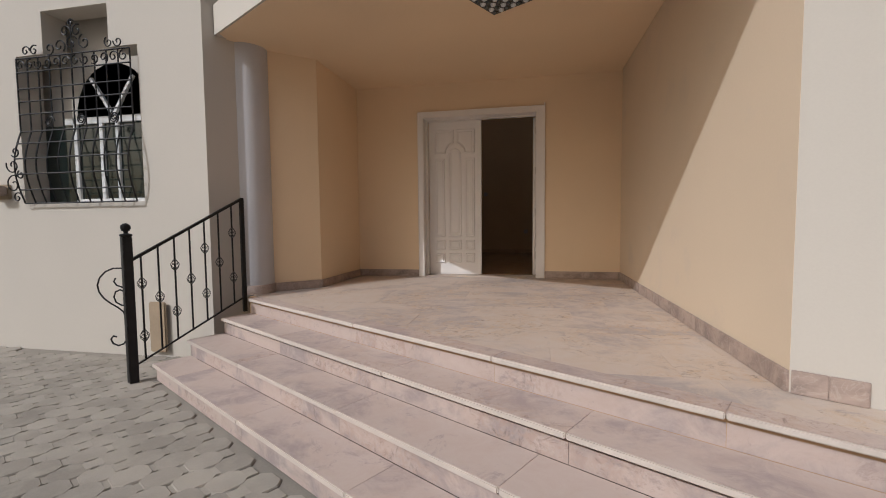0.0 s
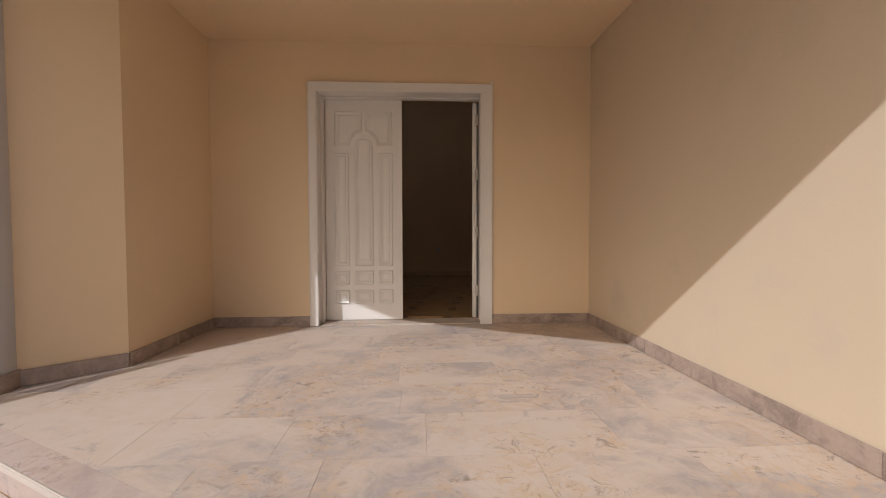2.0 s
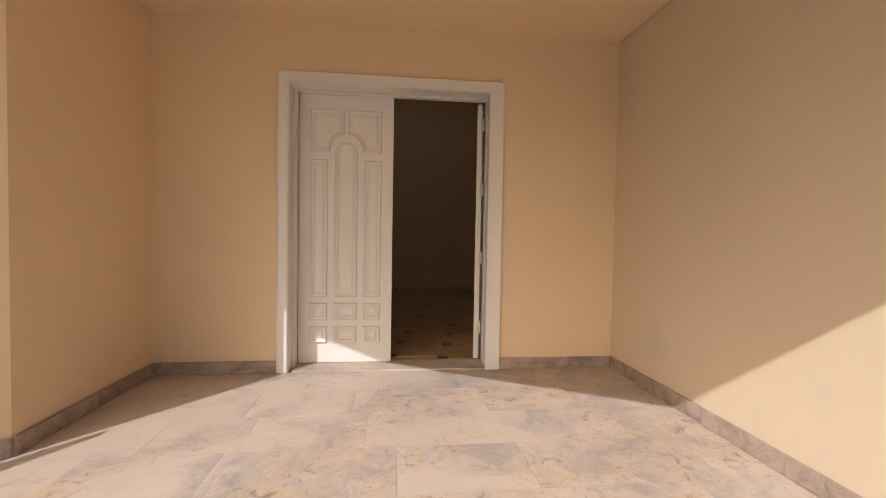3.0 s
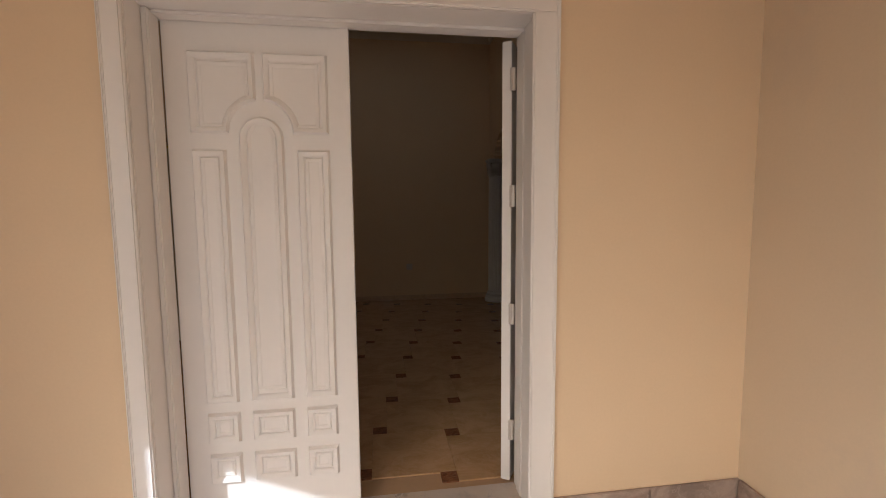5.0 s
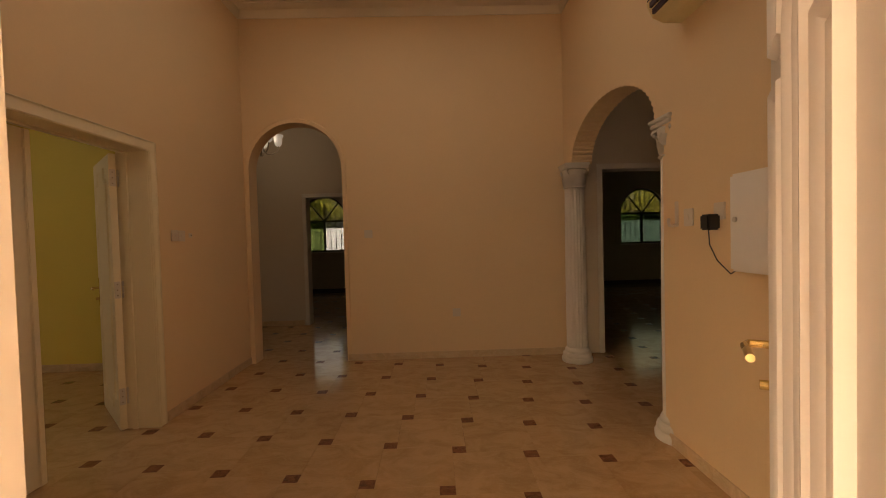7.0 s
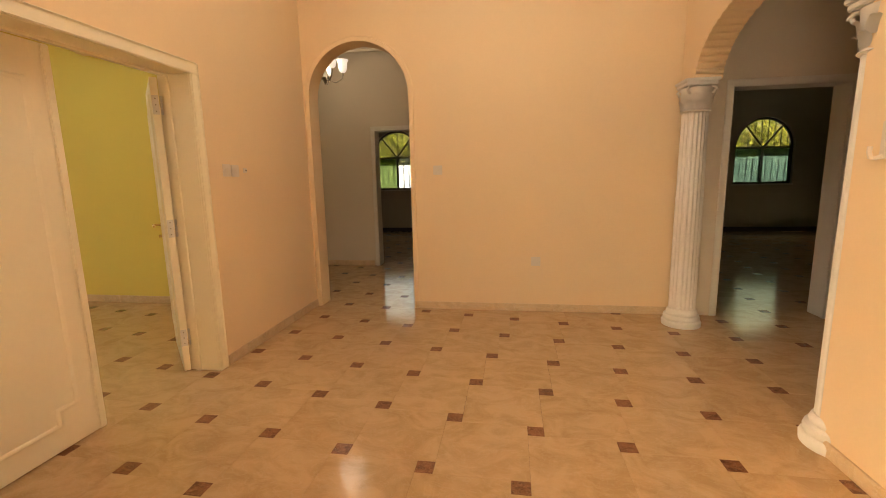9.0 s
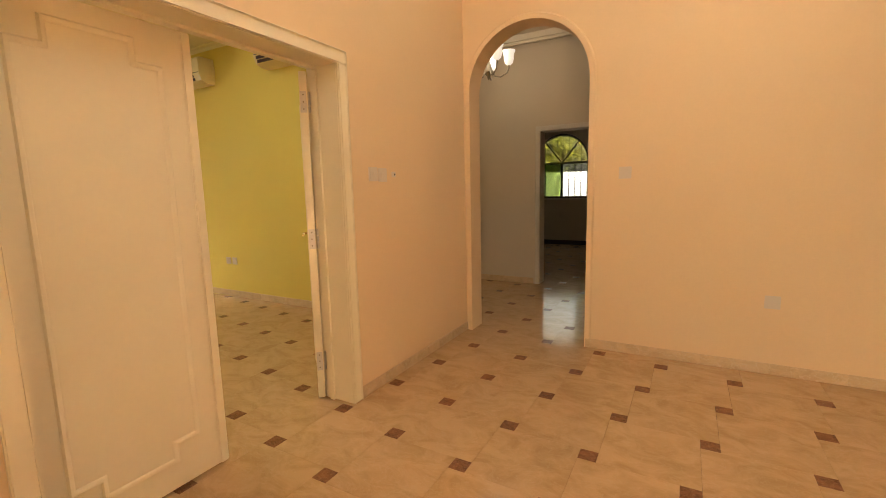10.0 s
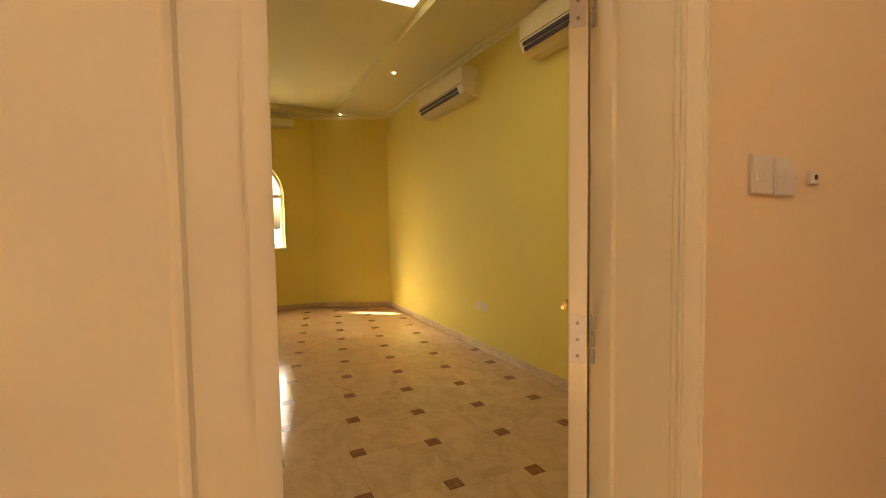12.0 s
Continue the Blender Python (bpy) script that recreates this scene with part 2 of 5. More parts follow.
PAVER = surface("concrete_paver", (0.295, 0.26, 0.215), 0.92, vary=0.22, fine=120, broad=3, bump=0.3, per_object=0.14, stain=(0.34, 0.305, 0.245), stain_at=0.60)
PAVER_FAR = surface("concrete_paving", (0.295, 0.26, 0.215), 0.92, vary=0.22, fine=120, broad=3, bump=0.5, island=0.14, stain=(0.34, 0.305, 0.245), stain_at=0.60)
SAND = surface("sandy_ground", (0.26, 0.23, 0.19), 0.95, vary=0.2, fine=80, broad=0.6, bump=0.4)
IRON = surface("black_iron", (0.018, 0.017, 0.017), 0.45, metal=0.6, vary=0.25, fine=200, broad=12, bump=0.15)
IRON_WORN = surface("worn_iron", (0.10, 0.09, 0.085), 0.55, metal=0.5, vary=0.4, fine=160, broad=20, bump=0.3)
PEWTER = surface("aged_pewter", (0.30, 0.25, 0.19), 0.4, metal=0.7, vary=0.15, fine=90, broad=8, bump=0.03)
BRASS = surface("brass", (0.72, 0.52, 0.22), 0.25, metal=1.0, vary=0.08, fine=90, broad=8, bump=0.02)
STEEL = surface("painted_hinge_steel", (0.62, 0.56, 0.50), 0.4, metal=0.4, vary=0.12, fine=90, broad=10, bump=0.1)
PLASTIC = surface("white_plastic", (0.66, 0.56, 0.46), 0.4, vary=0.03, fine=60, broad=6, bump=0.01)
AC_SHELL = surface("aged_white_plastic", (0.74, 0.61, 0.32), 0.4, vary=0.04, fine=60, broad=4, bump=0.01)
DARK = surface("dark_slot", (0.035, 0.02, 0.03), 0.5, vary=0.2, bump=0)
BLACK = surface("black_plastic", (0.015, 0.015, 0.016), 0.4, vary=0.1, bump=0.01)
ALU = surface("dark_window_frame", (0.07, 0.055, 0.04), 0.5, metal=0.3, vary=0.1, bump=0.02)
WHITE_ALU = surface("white_window_frame", (0.72, 0.71, 0.69), 0.4, vary=0.05, bump=0.02)
GREEN_GLASS = glass("green_glass", (0.016, 0.024, 0.008))
TEAL_GLASS = glass("teal_glass", (0.011, 0.020, 0.015))
BRONZE = glass("bronze_glass", (0.15, 0.14, 0.085))
PALE_GLASS = glass("pale_glass", (0.11, 0.12, 0.125))
CLEAR = glass("clear_glass", (0.95, 0.97, 0.95))
CURTAIN = surface("dark_green_lining", (0.06, 0.095, 0.08), 0.5, vary=0.5, fine=14, broad=9, bump=0.4)
SMOKED = surface("dark_reflective_glass", (0.012, 0.02, 0.018), 0.06, vary=0.1, bump=0, spec=0.9)
OUTWALL = surface("white_garden_wall", (0.76, 0.76, 0.76), 0.9, vary=0.06, fine=30, broad=1, bump=0.2)
LEAF = surface("leaf", (0.17, 0.19, 0.03), 0.6, vary=0.35, fine=12, broad=3, bump=0, island=0.4)
BARK = surface("bark", (0.12, 0.085, 0.055), 0.9, vary=0.3, fine=40, broad=6, bump=0.6)
LAMP_GLOW = glow("lamp_glow", (1.0, 0.93, 0.82), 0.9)
OPAL = glow("opal_glass", (1.0, 0.97, 0.92), 0.022)
COVE = glow("tray_light", (0.95, 0.95, 0.95), 0.10)
COVE_Y = glow("yellow_tray_light", (0.95, 0.95, 0.92), 0.075)
CARD = surface("tan_board", (0.33, 0.25, 0.165), 0.8, vary=0.2, fine=60, broad=4, bump=0.1)


# ---- building helpers ----
def box(bm, x0, x1, y0, y1, z0, z1, bevel=0.0, m=None):
    vs = [bm.verts.new(p) for p in ((x0, y0, z0), (x1, y0, z0), (x1, y1, z0), (x0, y1, z0), (x0, y0, z1), (x1, y0, z1), (x1, y1, z1), (x0, y1, z1))]
    fs = [bm.faces.new([vs[i] for i in f]) for f in ((3, 2, 1, 0), (4, 5, 6, 7), (0, 1, 5, 4), (1, 2, 6, 5), (2, 3, 7, 6), (3, 0, 4, 7))]
    if bevel:
        es = list({e for f in fs for e in f.edges})
        out = bmesh.ops.bevel(bm, geom=es, offset=bevel, segments=2, affect="EDGES", clamp_overlap=True)
        vs = list({v for f in out["faces"] for v in f.verts} | {v for v in vs if v.is_valid})
    if m is not None:
        bmesh.ops.transform(bm, matrix=m, verts=vs)
    return bm


def boxed(*a, **k):
    return box(bmesh.new(), *a, **k)


def prism(bm, poly, z0, z1, m=None):
    """An upright prism on a plan polygon, counter-clockwise."""
    lo = [bm.verts.new((x, y, z0)) for x, y in poly]
    hi = [bm.verts.new((x, y, z1)) for x, y in poly]
    bm.faces.new(lo[::-1]), bm.faces.new(hi)
    k = len(poly)
    for i in range(k):
        bm.faces.new((lo[i], lo[(i + 1) % k], hi[(i + 1) % k], hi[i]))
    if m is not None:
        bmesh.ops.transform(bm, matrix=m, verts=lo + hi)
    return bm


def lathe(bm, profile, at=(0, 0, 0), seg=24, flute=None):
    """Turns a profile of (radius, height) about an upright axis; flute(angle, radius, height) may reshape the radius."""
    rings = []
    for r, z in profile:
        ring = []
        for i in range(seg):
            a = 2 * math.pi * i / seg
            rr = flute(a, r, z) if flute else r
            ring.append(bm.verts.new((at[0] + rr * math.cos(a), at[1] + rr * math.sin(a), at[2] + z)))
        rings.append(ring)
    for a, b in zip(rings, rings[1:]):
        for i in range(seg):
            bm.faces.new((a[i], a[(i + 1) % seg], b[(i + 1) % seg], b[i]))
    bm.faces.new(rings[0][::-1]), bm.faces.new(rings[-1])
    return bm


def tube(bm, pts, r, seg=6, closed=False):
    """A round bar along a line of points."""
    pts = [Vector(p) for p in pts]
    k = len(pts)
    rings, side = [], None
    for i, p in enumerate(pts):
        d = (pts[(i + 1) % k] - pts[i - 1]) if closed else (pts[min(i + 1, k - 1)] - pts[max(i - 1, 0)])
        d.normalize()
        if side is None:
            side = d.orthogonal().normalized()
        side = (side - d * side.dot(d)).normalized()
        up = d.cross(side)
        rings.append([bm.verts.new(p + (side * math.cos(2 * math.pi * j / seg) + up * math.sin(2 * math.pi * j / seg)) * r) for j in range(seg)])
    for i in range(k if closed else k - 1):
        a, b = rings[i], rings[(i + 1) % k]
        for j in range(seg):
            bm.faces.new((a[j], a[(j + 1) % seg], b[(j + 1) % seg], b[j]))
    if not closed:
        bm.faces.new(rings[0][::-1]), bm.faces.new(rings[-1])
    return bm


def bead(bm, pts, w=0.012, h=0.010, y=0.0, closed=True):
    """A raised moulding on a door's face (face towards -y at depth y) along points (x, z)."""
    k = len(pts)
    ring = []
    for i in range(k):
        p, a, b = Vector(pts[i]), Vector(pts[i - 1] if closed or i else pts[i]), Vector(pts[(i + 1) % k] if closed or i < k - 1 else pts[i])
        d1, d2 = (p - a), (b - p)
        d1 = d1.normalized() if d1.length > 1e-6 else d2.normalized()
        d2 = d2.normalized() if d2.length > 1e-6 else d1
        n1, n2 = Vector((-d1.y, d1.x)), Vector((-d2.y, d2.x))
        n = n1 + n2
        n = n / max(0.35, n.length_squared / 2) if n.length > 1e-6 else n1
        ring.append([bm.verts.new((p.x + n.x * s * w, y - q * h, p.y + n.y * s * w)) for s, q in ((-1, 0), (-0.45, 1), (0.3, 0.75), (1, 0))])
    for i in range(k if closed else k - 1):
        a, b = ring[i], ring[(i + 1) % k]
        for j in range(3):
            bm.faces.new((a[j], b[j], b[j + 1], a[j + 1]))
    return bm


def mesh_of(name, bm, mat, smooth=False):
    me = bpy.data.meshes.new(name)
    bmesh.ops.recalc_face_normals(bm, faces=bm.faces)
    bm.to_mesh(me)
    bm.free()
    me.materials.append(mat)
    if smooth:
        me.shade_smooth()
        me.set_sharp_from_angle(angle=radians(38))
    return me


def part(name, bm, mat, parent=None, label="", smooth=False):
    ob = new(name, mesh_of(name, bm, mat, smooth))
    ob.parent = parent
    if label:
        ob["label"] = label
    return ob


def thing(name, label, category, at=(0, 0, 0), rz=0.0, group="", kind=""):
    ob = new(name)
    ob.matrix_world = pose(*at, 0, 0, rz)
    return tagged(ob, label, category, group, kind)


def structure(name, bm, mat, label, category="", smooth=False):
    return tagged(part(name, bm, mat, None, "", smooth), label, category or name.split("_")[0], "", "structure")


def run(p0, p1):
    """The frame of a wall that runs from p0 to p1: x along it, y to its left, z up."""
    a = math.degrees(math.atan2(p1[1] - p0[1], p1[0] - p0[0]))
    return pose(p0[0], p0[1], 0, 0, 0, a), math.hypot(p1[0] - p0[0], p1[1] - p0[1])


def wall_mesh(p0, p1, thick, z0, z1, openings=()):
    """A wall from p0 to p1, its body to the left of that run. openings: (s0, s1, bottom, spring, rise); rise 0 is a flat head."""
    m, length = run(p0, p1)
    bm = bmesh.new()
    s = 0.0
    for s0, s1, b, spring, rise in sorted(openings):
        if s0 > s + 1e-4:
            box(bm, s, s0, 0, thick, z0, z1)
        if b > z0 + 1e-4:
            box(bm, s0, s1, 0, thick, z0, b)
        if rise == 0:
            if spring < z1:
                box(bm, s0, s1, 0, thick, spring, z1)
        else:
            c, h, k = (s0 + s1) / 2, (s1 - s0) / 2, 28
            xs = [c - h * math.cos(math.pi * i / k) for i in range(k + 1)]
            zs = [spring + rise * math.sin(math.pi * i / k) for i in range(k + 1)]
            for i in range(k):
                v = [bm.verts.new((x, y, z)) for y in (0, thick) for x, z in ((xs[i], zs[i]), (xs[i + 1], zs[i + 1]), (xs[i + 1], z1), (xs[i], z1))]
                for f in ((0, 1, 2, 3), (7, 6, 5, 4), (4, 5, 1, 0), (3, 2, 6, 7)):
                    bm.faces.new([v[j] for j in f])
        s = s1
    if s < length - 1e-4:
        box(bm, s, length, 0, thick, z0, z1)
    bmesh.ops.remove_doubles(bm, verts=bm.verts, dist=1e-5)
    bmesh.ops.transform(bm, matrix=m, verts=bm.verts)
    return bm


def skirting(name, p0, p1, height, depth, mat, label, step=0.6, z=0.0):
    """Skirting pieces along the right-hand side of the run from p0 to p1."""
    m, length = run(p0, p1)
    base = structure(name, boxed(0, length, -depth * 0.6, 0, z, z + height - 0.004, m=m), mat, label, "baseboard")
    k = max(1, round(length / step))
    for i in range(k):
        part("skirting_piece", boxed(i * length / k + 0.0015, (i + 1) * length / k - 0.0015, -depth, -depth * 0.3, z, z + height, 0.003, m), mat, base)
    return base


# ---- the large structure ----
U, V = Vector((0.866, -0.5)), Vector((-0.5, -0.866))


def uv(u, v):
    return (U.x * u + V.x * v, U.y * u + V.y * v)


# ground to the horizon, under the paving
GROUND_Z = -0.6
g = bmesh.new()
box(g, -900, 900, -900, 900, GROUND_Z - 0.5, GROUND_Z - 0.045)
structure("ground", g, SAND, "sandy ground reaching to the horizon", "ground")

# entrance wall with the double door's opening
DX0, DX1, DTOP, LEAF_Y = -0.695, 0.785, 2.13, 0.205
structure("wall_entrance", wall_mesh((-1.66, 0), (1.80, 0), 0.15, -0.02, 3.9, [(DX0 + 1.66 - 0.045, DX1 + 1.66 + 0.02, -0.02, DTOP + 0.02, 0)]), PORCH, "cream painted porch wall around the double door, its colour warmed for shade", "wall")
structure("wall_hall_front", wall_mesh((-1.9, 0.15), (2.0, 0.15), 0.10, -0.02, 3.9, [(DX0 + 1.9 - 0.045, DX1 + 1.9 + 0.02, -0.02, DTOP + 0.02, 0)]), HALL, "peach painted hall wall beside the entrance", "wall")
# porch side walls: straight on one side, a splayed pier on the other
structure("wall_porch_side", wall_mesh((1.80, 0.0), (1.80, -3.70), 0.25, -0.65, 4.2), PORCH_SIDE, "cream painted porch side wall, its colour part warmed for shade, crossed by a sun shadow", "wall")
structure("wall_porch_pier", prism(bmesh.new(), [(-1.66, 0.0), (-1.90, 0.0), (-2.4, -1.2), (-2.2, -1.62), (-2.06, -1.52), (-1.66, -1.16)], -0.65, 4.2), PORCH, "cream painted splayed porch pier, its colour warmed for shade", "wall")
w0 = Vector(uv(3.41, 2.304))
w1 = Vector(uv(10.5, 2.304))
structure("facade_right", wall_mesh((w0.x, w0.y), (w1.x, w1.y), 0.25, -0.65, 4.6), FACADE, "cream rendered facade beside the steps, in full sun", "wall")
# left facade with a stepped window opening
FW = [(-4.65 + 9.5, -4.29 + 9.5, 0.98, 2.53, 0), (-4.29 + 9.5, -3.46 + 9.5, 0.98, 2.96, 0), (-3.46 + 9.5, -3.12 + 9.5, 0.98, 2.53, 0)]
structure("facade_left", wall_mesh((-9.5, -2.04), (-2.38, -2.04), 0.25, -0.65, 4.6, FW), FACADE, "cream rendered facade with a stepped window recess", "wall")
structure("facade_return", prism(bmesh.new(), [(-2.38, -2.042), (-2.20, -1.73), (-2.34, -1.6), (-2.52, -1.79), (-2.52, -1.80)], -0.65, 4.6), FACADE, "narrow rendered return beside the porch column", "wall")
structure("facade_back", boxed(-4.9, -2.9, -1.70, -1.62, 0.8, 3.2), FACADE, "pale rendered back of the window recess", "wall")
structure("house_block", boxed(-9.5, -2.6, -1.6, -1.4, -0.6, 4.6), FACADE, "rendered outer wall of the house", "wall")
# porch canopy: ceiling slab with its fascia
cp = [(-1.64, 0.02), (-2.42, -1.7), uv(-1.02, 2.74), uv(-0.95, 2.83), uv(10.5, 2.83), uv(10.5, 2.30), uv(3.42, 2.30), (1.79, 0.02)]
structure("ceiling_porch", prism(bmesh.new(), cp, 2.57, 2.70), PORCH, "cream painted porch ceiling slab, its colour warmed for shade", "ceiling")
cp2 = [uv(-1.03, 2.62), uv(-1.03, 2.85), uv(10.5, 2.85), uv(10.5, 2.62)]
structure("trim_canopy", prism(bmesh.new(), cp2, 2.575, 2.86), FACADE, "cream rendered canopy fascia", "trim")
structure("roof_slab", prism(bmesh.new(), [(-9.5, -1.9), (-2.4, -1.9), uv(-0.9, 2.6), uv(10.5, 2.6), (9, 11.3), (-9.5, 11.3)], 4.25, 4.5), FACADE, "flat concrete roof of the house", "roof")

# porch floor and steps, cut into slabs
structure("floor_porch", prism(bmesh.new(), [(-1.7, 0.3), (-2.3, -1.6), uv(-0.80, 2.69), uv(8.0, 2.69), uv(8.0, 2.2), (1.82, -3.7), (1.82, 0.3)], -0.65, -0.012), GROUT, "bed of the marble porch floor", "floor")
NOSES = [2.725, 2.99, 3.29, 3.565]
RISE = 0.15

# hall, corridor and rooms behind
HX0, HX1, HY0, HY1, HTOP = -1.705, 1.80, 0.25, 4.735, 3.86
YD0, YD1, YDTOP = 1.665, 3.122, 2.01
structure("wall_hall_left", wall_mesh((HX0, 0.25), (HX0, HY1 + 0.2), 0.11, -0.02, 4.2, [(YD0 - 0.25 - 0.015, YD1 - 0.25 + 0.015, -0.02, YDTOP + 0.015, 0)]), HALL, "peach painted hall wall with a double doorway", "wall")
structure("wall_yellow_inner", wall_mesh((HX0 - 0.11, -0.95), (HX0 - 0.11, 4.9), 0.11, -0.02, 4.2, [(YD0 + 0.95 - 0.015, YD1 + 0.95 + 0.015, -0.02, YDTOP + 0.015, 0)]), YELLOW, "yellow painted wall around the doorway", "wall")
AX0, AX1 = -1.645, -0.64
structure("wall_hall_back", wall_mesh((HX0, HY1), (HX1 + 0.2, HY1), 0.2, -0.02, 4.2, [(AX0 - HX0, AX1 - HX0, -0.02, 2.12, 0.50)]), HALL, "peach painted hall wall with an arched opening", "wall")
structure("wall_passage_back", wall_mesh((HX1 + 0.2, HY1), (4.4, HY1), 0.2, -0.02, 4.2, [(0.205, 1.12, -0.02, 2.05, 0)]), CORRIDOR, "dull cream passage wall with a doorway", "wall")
structure("wall_hall_right", wall_mesh((HX1, HY1), (HX1, 0.15), 0.2, -0.02, 4.2, [(0.0, HY1 - 2.66, -0.02, 2.05, 0.47)]), HALL, "peach painted hall wall with a wide arch", "wall")
structure("wall_passage_side", wall_mesh((4.4, 4.9), (4.4, 0.3), 0.2, -0.02, 4.2), CORRIDOR, "dull cream passage wall", "wall")
structure("wall_passage_front", wall_mesh((1.98, 0.3), (4.4, 0.3), 0.15, -0.02, 4.2), CORRIDOR, "dull cream passage wall", "wall")
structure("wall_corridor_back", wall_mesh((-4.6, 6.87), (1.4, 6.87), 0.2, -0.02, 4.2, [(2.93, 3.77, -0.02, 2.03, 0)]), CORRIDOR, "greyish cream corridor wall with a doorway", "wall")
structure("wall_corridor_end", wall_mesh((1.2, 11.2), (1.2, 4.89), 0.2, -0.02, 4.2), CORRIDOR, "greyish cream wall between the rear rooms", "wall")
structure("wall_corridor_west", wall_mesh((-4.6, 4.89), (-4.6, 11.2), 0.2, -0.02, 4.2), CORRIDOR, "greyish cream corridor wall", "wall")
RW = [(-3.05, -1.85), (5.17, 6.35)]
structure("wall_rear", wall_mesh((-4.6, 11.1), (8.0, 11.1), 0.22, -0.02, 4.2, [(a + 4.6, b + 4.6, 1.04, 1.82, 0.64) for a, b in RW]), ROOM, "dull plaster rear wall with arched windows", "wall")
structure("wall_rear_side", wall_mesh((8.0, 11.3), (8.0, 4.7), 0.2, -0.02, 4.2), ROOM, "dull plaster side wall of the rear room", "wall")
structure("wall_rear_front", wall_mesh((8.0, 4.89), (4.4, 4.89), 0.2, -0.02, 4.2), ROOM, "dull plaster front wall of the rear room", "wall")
# yellow majlis with a splayed bay end
YY1 = 4.67
structure("wall_yellow_side", wall_mesh((-7.88, YY1), (HX0 - 0.22, YY1), 0.2, -0.02, 4.2), YELLOW, "yellow painted long wall under the air conditioners", "wall")
structure("wall_yellow_bay", wall_mesh((-8.42, 3.58), (-7.88, YY1), 0.2, -0.02, 4.2), YELLOW, "yellow painted splayed bay wall", "wall")
structure("wall_yellow_end", wall_mesh((-8.42, -0.95), (-8.42, 3.58), 0.2, -0.02, 4.2, [(2.91, 4.08, 1.0, 1.8, 0.6)]), YELLOW, "yellow painted end wall with an arched window", "wall")
structure("wall_yellow_front", wall_mesh((HX0 - 0.22, -0.95), (-8.42, -0.95), 0.1, -0.02, 4.2), YELLOW, "yellow painted front wall", "wall")

for nm, (x0, x1, y0, y1), mt in (("floor_hall", (-1.92, 1.99, 0.0, 4.9), GROUT), ("floor_passage", (1.99, 4.4, 0.3, 4.9), GROUT), ("floor_corridor", (-4.6, 1.3, 4.9, 6.9), GROUT),
                                 ("floor_rear_left", (-4.6, 1.3, 6.9, 11.2), GROUT), ("floor_rear_right", (1.3, 8.0, 4.9, 11.2), GROUT), ("floor_yellow", (-8.7, -1.92, -1.0, 4.8), GROUT)):
    structure(nm, boxed(x0, x1, y0, y1, -0.3, -0.008), mt, "bed of the tiled floor", "floor")


def tray_ceiling(name, x0, x1, y0, y1, z, bx, by, rise, mat, label, far=None):
    """A flat border with a raised tray in the middle; far is the border's width at the x0 end."""
    far = far or bx
    bm = bmesh.new()
    box(bm, x0, x1, y0, y0 + by, z, z + 0.12), box(bm, x0, x1, y1 - by, y1, z, z + 0.12)
    box(bm, x0, x0 + far, y0 + by, y1 - by, z, z + 0.12), box(bm, x1 - bx, x1, y0 + by, y1 - by, z, z + 0.12)
    box(bm, x0, x1, y0, y1, z + rise, z + rise + 0.1)
    structure(name, bm, mat, label, "ceiling")


def cornice(name, pts, z, size, mat, label):
    """A coved cornice along the inside of a room, its corner points in order (room to the left)."""
    bm = bmesh.new()
    prof = [(0, -size), (0.012, -size), (0.02, -size * 0.8), (size * 0.35, -size * 0.35), (size * 0.8, -0.02), (size, -0.012), (size, 0)]
    k = len(pts)
    ring = []
    for i in range(k):
        p, a, b = Vector(pts[i]), Vector(pts[i - 1]), Vector(pts[(i + 1) % k])
        n1, n2 = (p - a).normalized(), (b - p).normalized()
        n1, n2 = Vector((-n1.y, n1.x)), Vector((-n2.y, n2.x))
        n = (n1 + n2) / (1 + n1.dot(n2))
        ring.append([bm.verts.new((p.x + n.x * d, p.y + n.y * d, z + h)) for d, h in prof])
    for i in range(k):
        a, b = ring[i], ring[(i + 1) % k]
        for j in range(len(prof) - 1):
            bm.faces.new((a[j], b[j], b[j + 1], a[j + 1]))
    structure(name, bm, mat, label, "trim", True)


tray_ceiling("ceiling_hall", -1.71, 1.81, 0.24, 4.75, HTOP, 0.72, 0.83, 0.16, CEIL, "cream hall ceiling with a raised tray")
cornice("trim_hall", [(HX0, HY0), (HX1, HY0), (HX1, HY1), (HX0, HY1)], HTOP, 0.12, CEIL, "cream plaster cornice round the hall")
tray_ceiling("ceiling_yellow", -8.5, -1.92, -1.0, 4.75, 3.08, 0.95, 0.88, 0.075, CEIL_Y, "yellowish ceiling with a raised tray", 0.32)
cornice("trim_yellow", [(-1.925, -0.95), (-1.925, YY1), (-7.88, YY1), (-8.42, 3.58), (-8.42, -0.95)], 3.08, 0.06, CEIL_Y, "yellowish plaster cornice")
for nm, (x0, x1, y0, y1), z, mt in (("ceiling_corridor", (-4.6, 1.3, 4.88, 6.82), 3.2, CEIL), ("ceiling_passage", (1.98, 4.4, 0.3, 4.9), 3.2, CEIL),
                                    ("ceiling_rear", (-4.6, 8.0, 4.9, 11.2), 3.3, CEIL)):
    structure(nm, boxed(x0, x1, y0, y1, z, z + 0.1), mt, "plain painted ceiling", "ceiling")
structure("trim_corridor", boxed(-4.6, 1.2, 6.70, 6.80, 3.09, 3.2, 0.03), CEIL, "plaster cornice in the corridor", "trim")
# tray coves that give off light
structure("light_panel_hall", boxed(-0.94, 1.04, 1.32, 3.86, HTOP + 0.14, HTOP + 0.155), COVE, "bluish white lit panel in the tray of the hall ceiling", "light")
structure("light_panel_yellow", boxed(-4.62, -3.1, 0.8, 3.80, 3.140, 3.152), COVE_Y, "bluish white lit strip in the tray of the yellow room", "light")

